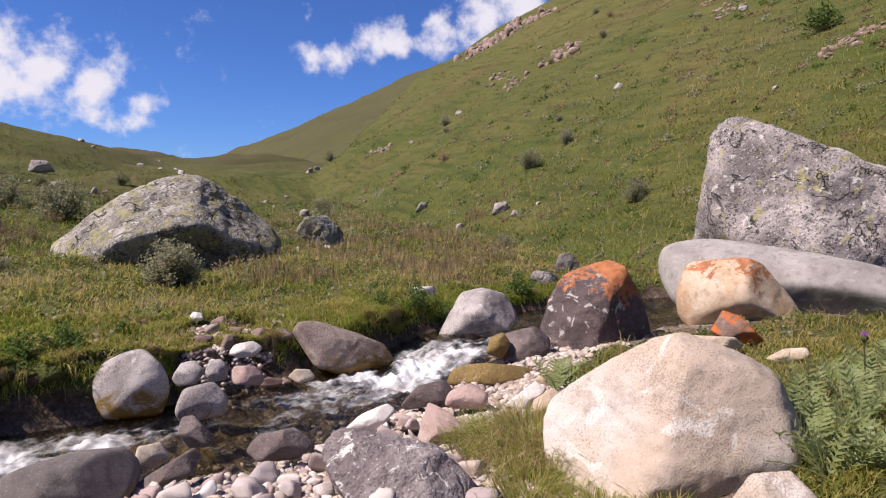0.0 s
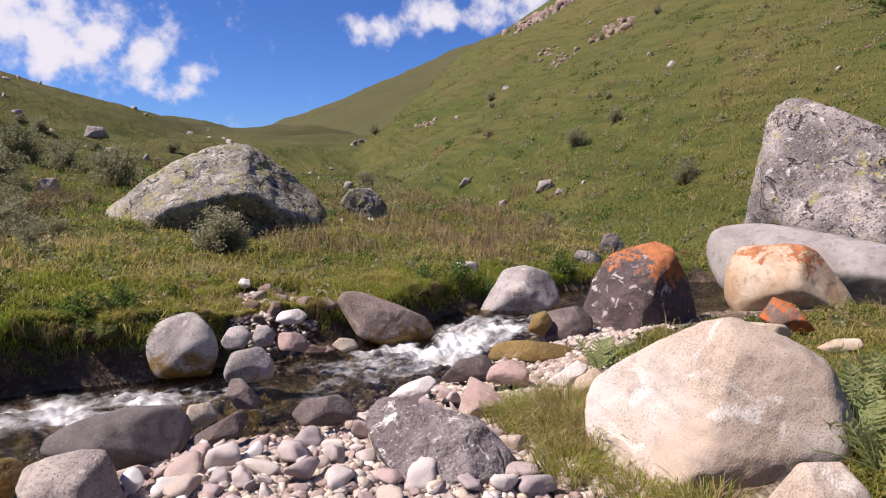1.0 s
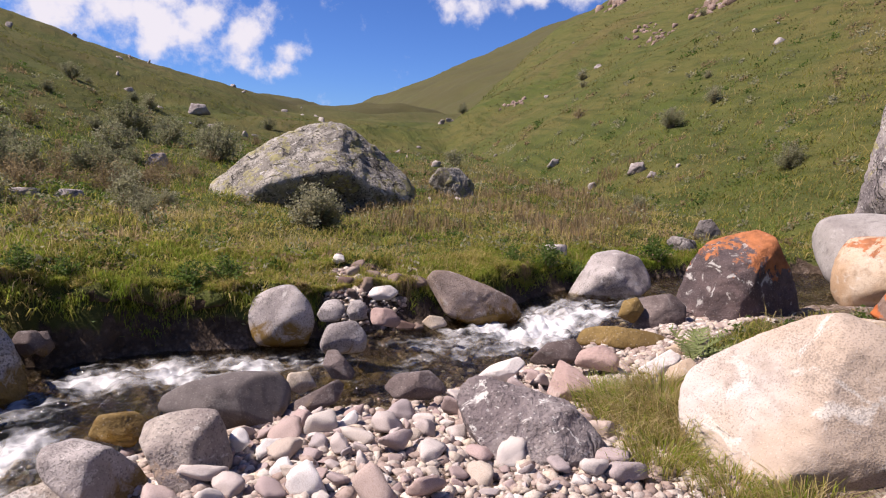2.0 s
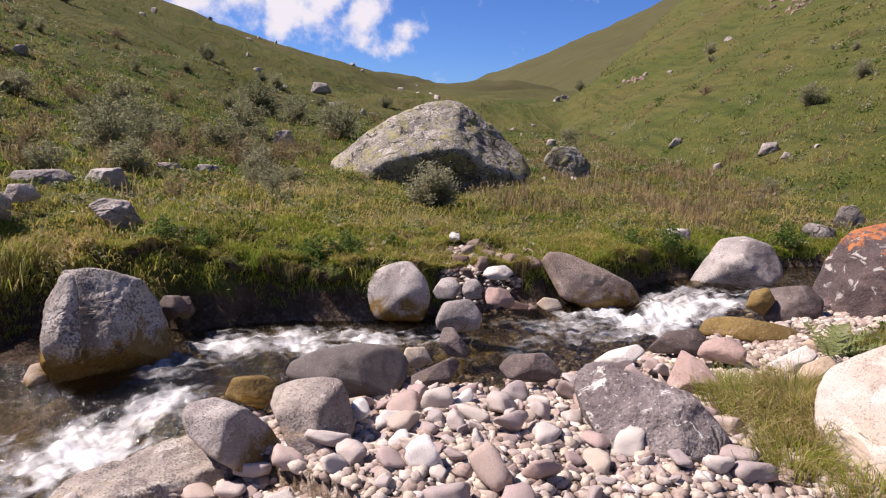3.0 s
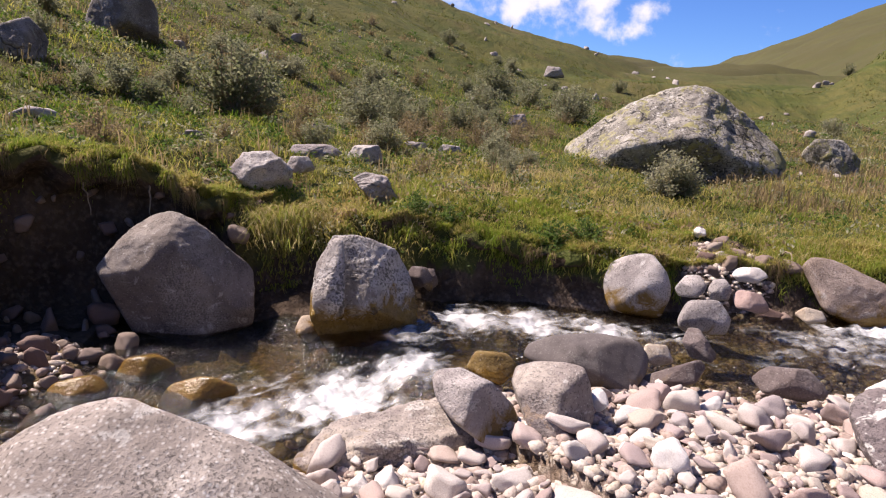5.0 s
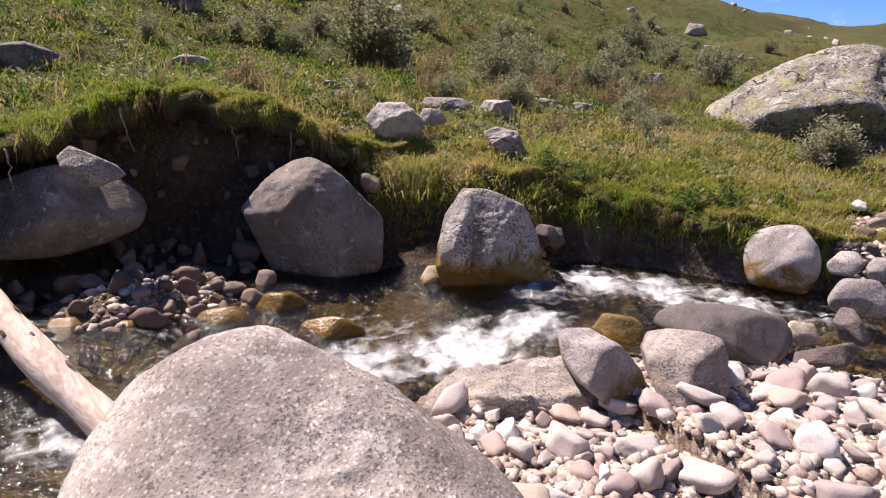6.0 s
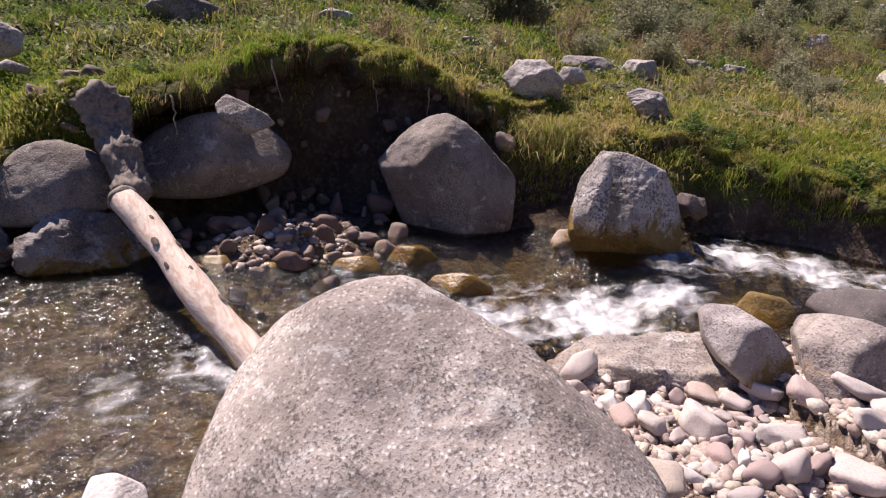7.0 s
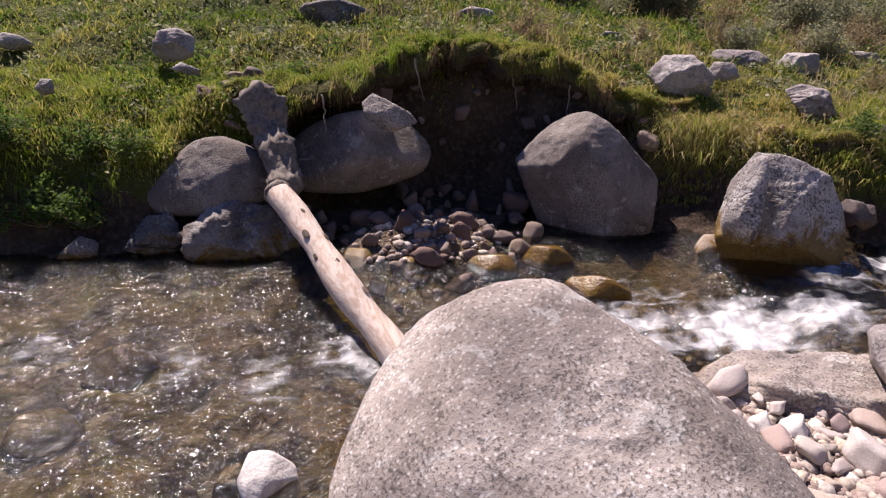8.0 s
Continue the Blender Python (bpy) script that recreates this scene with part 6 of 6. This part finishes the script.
def place_shrubs():
    rng = np.random.default_rng(23)
    grey = shrub(1, "low grey-green thorny shrub in the meadow", SHRUB_LEAF)
    lush = shrub(2, "low leafy green shrub on the slope", HERB_LEAF, 26, 0.034, 1000)
    dry = shrub(3, "low brownish half-dry shrub on the slope", DRY_LEAF, 34, 0.02, 900)
    first = {id(grey): True, id(lush): True, id(dry): True}

    def put(kind, x, y, size):
        z = float(land(np.array([x]), np.array([y]))[0][0])
        m = pose(x, y, z - 0.02, 0, 0, rng.uniform(0, 360)) @ Matrix.Scale(size, 4)
        if first.pop(id(kind), None):
            kind.matrix_world = m
        else:
            copy_thing(kind, pose(x, y, z - 0.02, 0, 0, rng.uniform(0, 360)) @ Matrix.Scale(size / kind.scale[0], 4))

    put(grey, -3.4, 7.9, 0.85)
    put(grey, -3.25, 8.05, 0.6)
    for x, y, s in ((-8.7, 5.2, 1.5), (-8.9, 5.7, 1.0), (-8.0, 7.0, 0.9), (-8.5, 8.9, 0.9), (-9.8, 17.3, 1.5), (-5.9, 7.7, 0.7), (-7.96, 9.5, 0.8), (-13.4, 18.4, 1.6), (-9.5, 9.2, 1.1), (-10.2, 13.4, 1.2), (-9.7, 16.6, 1.3), (-5.8, 7.5, 0.6), (-9.05, 8.0, 1.0), (-11.5, 17.6, 1.3), (4.3, 14.2, 0.8), (3.0, 21.4, 0.9), (4.3, 21.9, 0.8)):
        put(grey, x, y, s)
    for x, y, s in ((-6.54, 2.3, 0.62), (-6.4, 2.15, 0.4), (-5.0, 5.0, 0.5), (-7.0, 3.9, 0.45), (-5.3, 3.4, 0.3), (-4.6, 3.9, 0.35), (-7.4, 8.2, 0.8), (-6.7, 9.4, 0.8)):
        put(dry, x, y, s)
    for x, y, s in ((-4.1, 3.8, 0.34), (-3.15, 4.5, 0.4), (-3.9, 4.05, 0.3), (-2.9, 4.7, 0.36), (-0.3, 6.9, 0.45), (-0.65, 6.75, 0.36), (0.05, 7.05, 0.4), (-5.4, -1.7, 0.5), (-5.3, -1.45, 0.4), (-5.45, -1.15, 0.35), (-5.55, -2.4, 0.5), (-5.65, -1.9, 0.5), (-5.5, -2.1, 0.55), (-5.6, -1.4, 0.4), (11.0, 19.2, 1.3), (2.5, 8.7, 0.6), (1.0, 8.2, 0.5), (3.6, 9.6, 0.5)):
        put(lush, x, y, s)
    for _ in range(46):
        a, r = math.radians(rng.uniform(27, 62)), rng.uniform(7.5, 17)
        x, y = -0.4 - r * math.sin(a), r * math.cos(a)
        if 0.94 * x + 0.345 * y < -2.4 and clear_of_stones(np.array([x]), np.array([y]), 0.25)[0]:
            put((grey, dry, dry)[rng.integers(3)], x, y, rng.uniform(0.35, 0.75))
    done = 0
    while done < 95:
        a, r = math.radians(rng.uniform(14, 78)), math.exp(rng.uniform(math.log(7.5), math.log(48)))
        if done > 78:
            a, r = math.radians(rng.uniform(-30, 10)), rng.uniform(14, 60)
        x, y = -0.4 - r * math.sin(a), r * math.cos(a)
        u = 0.94 * x + 0.345 * y
        if (done <= 78 and u > -2.2) or not clear_of_stones(np.array([x]), np.array([y]), 0.3)[0]:
            continue
        put((grey, dry, grey, grey)[rng.integers(4)], x, y, rng.uniform(0.35, 0.85) * (0.8 + r / 60))
        done += 1


place_shrubs()
build_weeds()


# ---- feathery thistle plants on the turf ----
def thistle(seed, flower=False):
    rng = np.random.default_rng(seed)
    top = tagged(new("thistle"), "spiny grey-green thistle plant with a purple flower head" if flower else "spiny feathery grey-green thistle plant", "thistle", "thistles beside the tan boulder")
    for k in range(9 if not flower else 5):
        frond = []
        a, lift, length = rng.uniform(0, 6.28), rng.uniform(0.5, 1.3), rng.uniform(0.22, 0.42)
        d = np.array([math.cos(a) * math.cos(lift), math.sin(a) * math.cos(lift), math.sin(lift)])
        s = np.linspace(0, 1, 9)
        path = d * s[:, None] * length
        path[:, 2] -= 0.10 * s**2 * (1.2 - lift / 1.4)
        v, f = tube(path, np.linspace(0.005, 0.0015, 9), 4)
        frond.append((v, np.concatenate([f[:, [0, 1, 2]], f[:, [0, 2, 3]]])))
        side = np.cross(d, (0, 0, 1))
        side /= np.linalg.norm(side)
        for i in range(1, 9):
            w = 0.075 * math.sin(0.35 + 2.5 * s[i])
            for sign in (-1, 1):
                tip = path[i] + side * sign * w + d * w * 0.5 + (0, 0, rng.uniform(-0.01, 0.02))
                wide = d * 0.011
                frond.append((np.array([path[i] - wide, path[i] + wide, tip]), np.array([[0, 1, 2]])))
                for q in (0.45, 0.7):
                    root = path[i] + (tip - path[i]) * q
                    frond.append((np.array([root - d * 0.004, root + d * 0.006, root + d * 0.024 * sign + side * 0.012 * sign + (0, 0, 0.012)]), np.array([[0, 1, 2]])))
        part("frond", *join(frond), HERB_GREY, top)
    if flower:
        part("stem", *tube(np.array([(0, 0, 0), (0.005, 0, 0.2), (-0.005, 0.01, 0.42)]), (0.006, 0.005, 0.005), 5), THISTLE_STEM, top)
        v, f = BALLS[3]
        part("flower_base", v * (0.02, 0.02, 0.024) + (-0.005, 0.01, 0.435), f, THISTLE_STEM, top, "green scaly flower base")
        spikes = []
        for _ in range(90):
            d = rng.normal(size=3) * (0.7, 0.7, 0.5) + (0, 0, 0.9)
            d /= np.linalg.norm(d)
            root = np.array([-0.005, 0.01, 0.445])
            spikes.append((np.array([root + (0.002, 0, 0), root - (0.002, 0, 0), root + d * rng.uniform(0.03, 0.045)]), np.array([[0, 1, 2]])))
        part("flower_head", *join(spikes), PETAL, top, "purple thistle petals")
    return top


HERB_GREY = blade_mat("thistle_leaves", ((0.0, (0.13, 0.18, 0.05)), (0.5, (0.25, 0.3, 0.11)), (1.0, (0.4, 0.42, 0.22))))
THISTLE_STEM = blade_mat("thistle_stem", ((0.0, (0.07, 0.09, 0.03)), (1.0, (0.14, 0.15, 0.06))))


def place_thistles():
    rng = np.random.default_rng(31)
    kinds = [thistle(5), thistle(6), thistle(8)]
    spots = [(1.72, 2.85), (1.95, 2.6), (1.6, 2.45), (2.1, 3.0), (2.25, 3.4), (2.5, 3.6), (2.0, 3.3), (2.4, 3.1), (2.7, 3.9), (1.85, 2.25), (1.62, 2.68), (2.15, 2.7), (2.6, 3.3), (3.0, 4.2), (1.8, 3.15), (1.75, 2.5), (0.75, 4.25), (2.9, 3.2)]
    for n, (x, y) in enumerate(spots):
        z = float(land(np.array([x]), np.array([y]))[0][0])
        m = pose(x, y, z, 0, 0, rng.uniform(0, 360)) @ Matrix.Scale(rng.uniform(0.9, 1.4), 4)
        if n < 3:
            kinds[n].matrix_world = m
        else:
            copy_thing(kinds[n % 3], pose(x, y, z, 0, 0, rng.uniform(0, 360)))
    x, y = 2.43, 3.49
    thistle(9, True).location = (x, y, 0.365)


place_thistles()


# ---- driftwood ----
def build_log():
    top = tagged(new("driftwood_log"), "bleached bare driftwood log leaning from a rock into the stream", "log")
    a, b = np.array([-4.74, -0.236, 0.245]), np.array([-2.85, 0.285, -0.30])
    top.location = a
    n = 46
    s = np.linspace(0, 1, n)
    path = (b - a)[None, :] * s[:, None]
    path[:, 1] += 0.012 * np.sin(s * 9)
    v, f = tube(path, 0.078 + 0.012 * s + 0.006 * np.sin(s * 17), 20)
    base = Vector((3, 7, 1))
    mid = np.repeat(path, 20, axis=0)
    v = mid + (v - mid) * (1 + np.array([0.10 * noise.noise(base + Vector(p * (3, 9, 9))) + 0.05 * noise.noise(base + Vector(p * (8, 30, 30))) for p in v]))[:, None]
    part("trunk", v, f, DRIFTWOOD, top)
    ways, faces = BALLS[3]
    d = (b - a) / np.linalg.norm(b - a)
    side = np.cross(d, (0, 0, 1))
    side /= np.linalg.norm(side)
    up = np.cross(side, d)
    turn = np.stack([d, side, up], 1)
    cap = ways * (0.055, 0.088, 0.088)
    cap *= 1 + 0.12 * np.array([noise.noise(base + Vector(p * 20)) for p in cap])[:, None]
    part("broken_end", cap @ turn.T + path[0] + d * 0.01, faces, BARK, top, "grey-brown weathered broken end")
    for q, ang, size in ((0.27, 0.9, 0.024), (0.30, 2.2, 0.018), (0.36, 0.5, 0.016), (0.42, 1.5, 0.022), (0.5, 0.8, 0.014), (0.17, 1.8, 0.015), (0.55, 2.0, 0.02)):
        k = ways * (size * 1.6, size * 0.8, size * 0.22)
        o = math.cos(ang) * side + math.sin(ang) * up
        r = np.stack([d, np.cross(o, d), o], 1)
        part("knot", k @ r.T + (b - a) * q + o * 0.083, faces, KNOT, top, "dark knot in the wood")


KNOT = wood_mat("dark_knot", (0.14, 0.10, 0.075), (0.06, 0.045, 0.035))
build_log()


def build_stump():
    top = tagged(new("tree_stump"), "grey weathered stump with broken roots under the bank", "tree stump")
    a, b = np.array([-4.80, -0.15, 0.18]), np.array([-5.50, -0.27, 0.70])
    top.location = a
    s = np.linspace(0, 1, 40)[:, None]
    path = (b - a) * s + np.array([0.0, 0.03, 0.0]) * np.sin(s * 3)
    v, f = tube(path, (0.085 + 0.05 * s[:, 0] ** 2) * smooth(-0.08, 0.14, s[:, 0]), 26)
    base = Vector((9, 2, 4))
    mid = np.repeat(path, 26, axis=0)
    v = mid + (v - mid) * (1 + np.array([0.6 * noise.noise(base + Vector(p * 6)) + 0.5 * abs(noise.noise(base + Vector(p * (9, 30, 9)))) + 0.3 * noise.noise(base + Vector(p * 32)) for p in v]))[:, None]
    part("trunk", v, f, BARK, top)
    rng = np.random.default_rng(3)
    for d in ((0.3, 0.6, 0.15), (0.1, -0.7, 0.1), (-0.2, 0.2, 0.8), (0.5, -0.3, -0.2), (0.4, 0.1, 0.5)):
        q = np.linspace(0, 1, 6)[:, None]
        p = (b - a) * 0.93 + np.array(d) * q * 0.17 + rng.normal(0, 0.008, (6, 3))
        v, f = tube(p, np.linspace(0.055, 0.014, 6), 8)
        part("root", v, f, BARK, top)


build_stump()


def build_twigs():
    rng = np.random.default_rng(17)
    for x, y, z, d, length in ((-1.62, 5.95, 0.36, (0.1, -0.25, 0.18), 0.5), (-1.5, 6.0, 0.36, (0.25, -0.3, 0.05), 0.42), (-1.55, 5.9, 0.33, (0.18, -0.35, -0.2), 0.4), (-2.35, 5.3, 0.3, (-0.2, -0.2, -0.25), 0.4), (-2.9, 4.55, 0.2, (-0.3, -0.2, -0.15), 0.35), (-0.75, 6.55, 0.3, (0.1, -0.25, -0.25), 0.35), (-5.62, 1.75, 0.9, (0.3, -0.05, -0.5), 0.3), (-5.7, 0.95, 0.92, (0.25, 0.1, -0.5), 0.26), (-5.45, 2.2, 0.8, (0.3, -0.2, -0.4), 0.28), (-5.55, 0.2, 0.7, (0.35, 0.0, -0.4), 0.25)):
        q = np.linspace(0, 1, 9)[:, None]
        d = np.array(d) / np.linalg.norm(d)
        p = d * q * length + np.array([0, 0, -0.25]) * (q * length) ** 2 * 3 + rng.normal(0, 0.008, (9, 3))
        v, f = tube(p, np.linspace(0.009, 0.003, 9), 6)
        ob = new("dry_root", fast_mesh("dry_root", v, f, TWIG))
        ob.location = (x, y, z)
        tagged(ob, "bare pale root hanging out of the bank", "root", "roots hanging from the bank")


build_twigs()
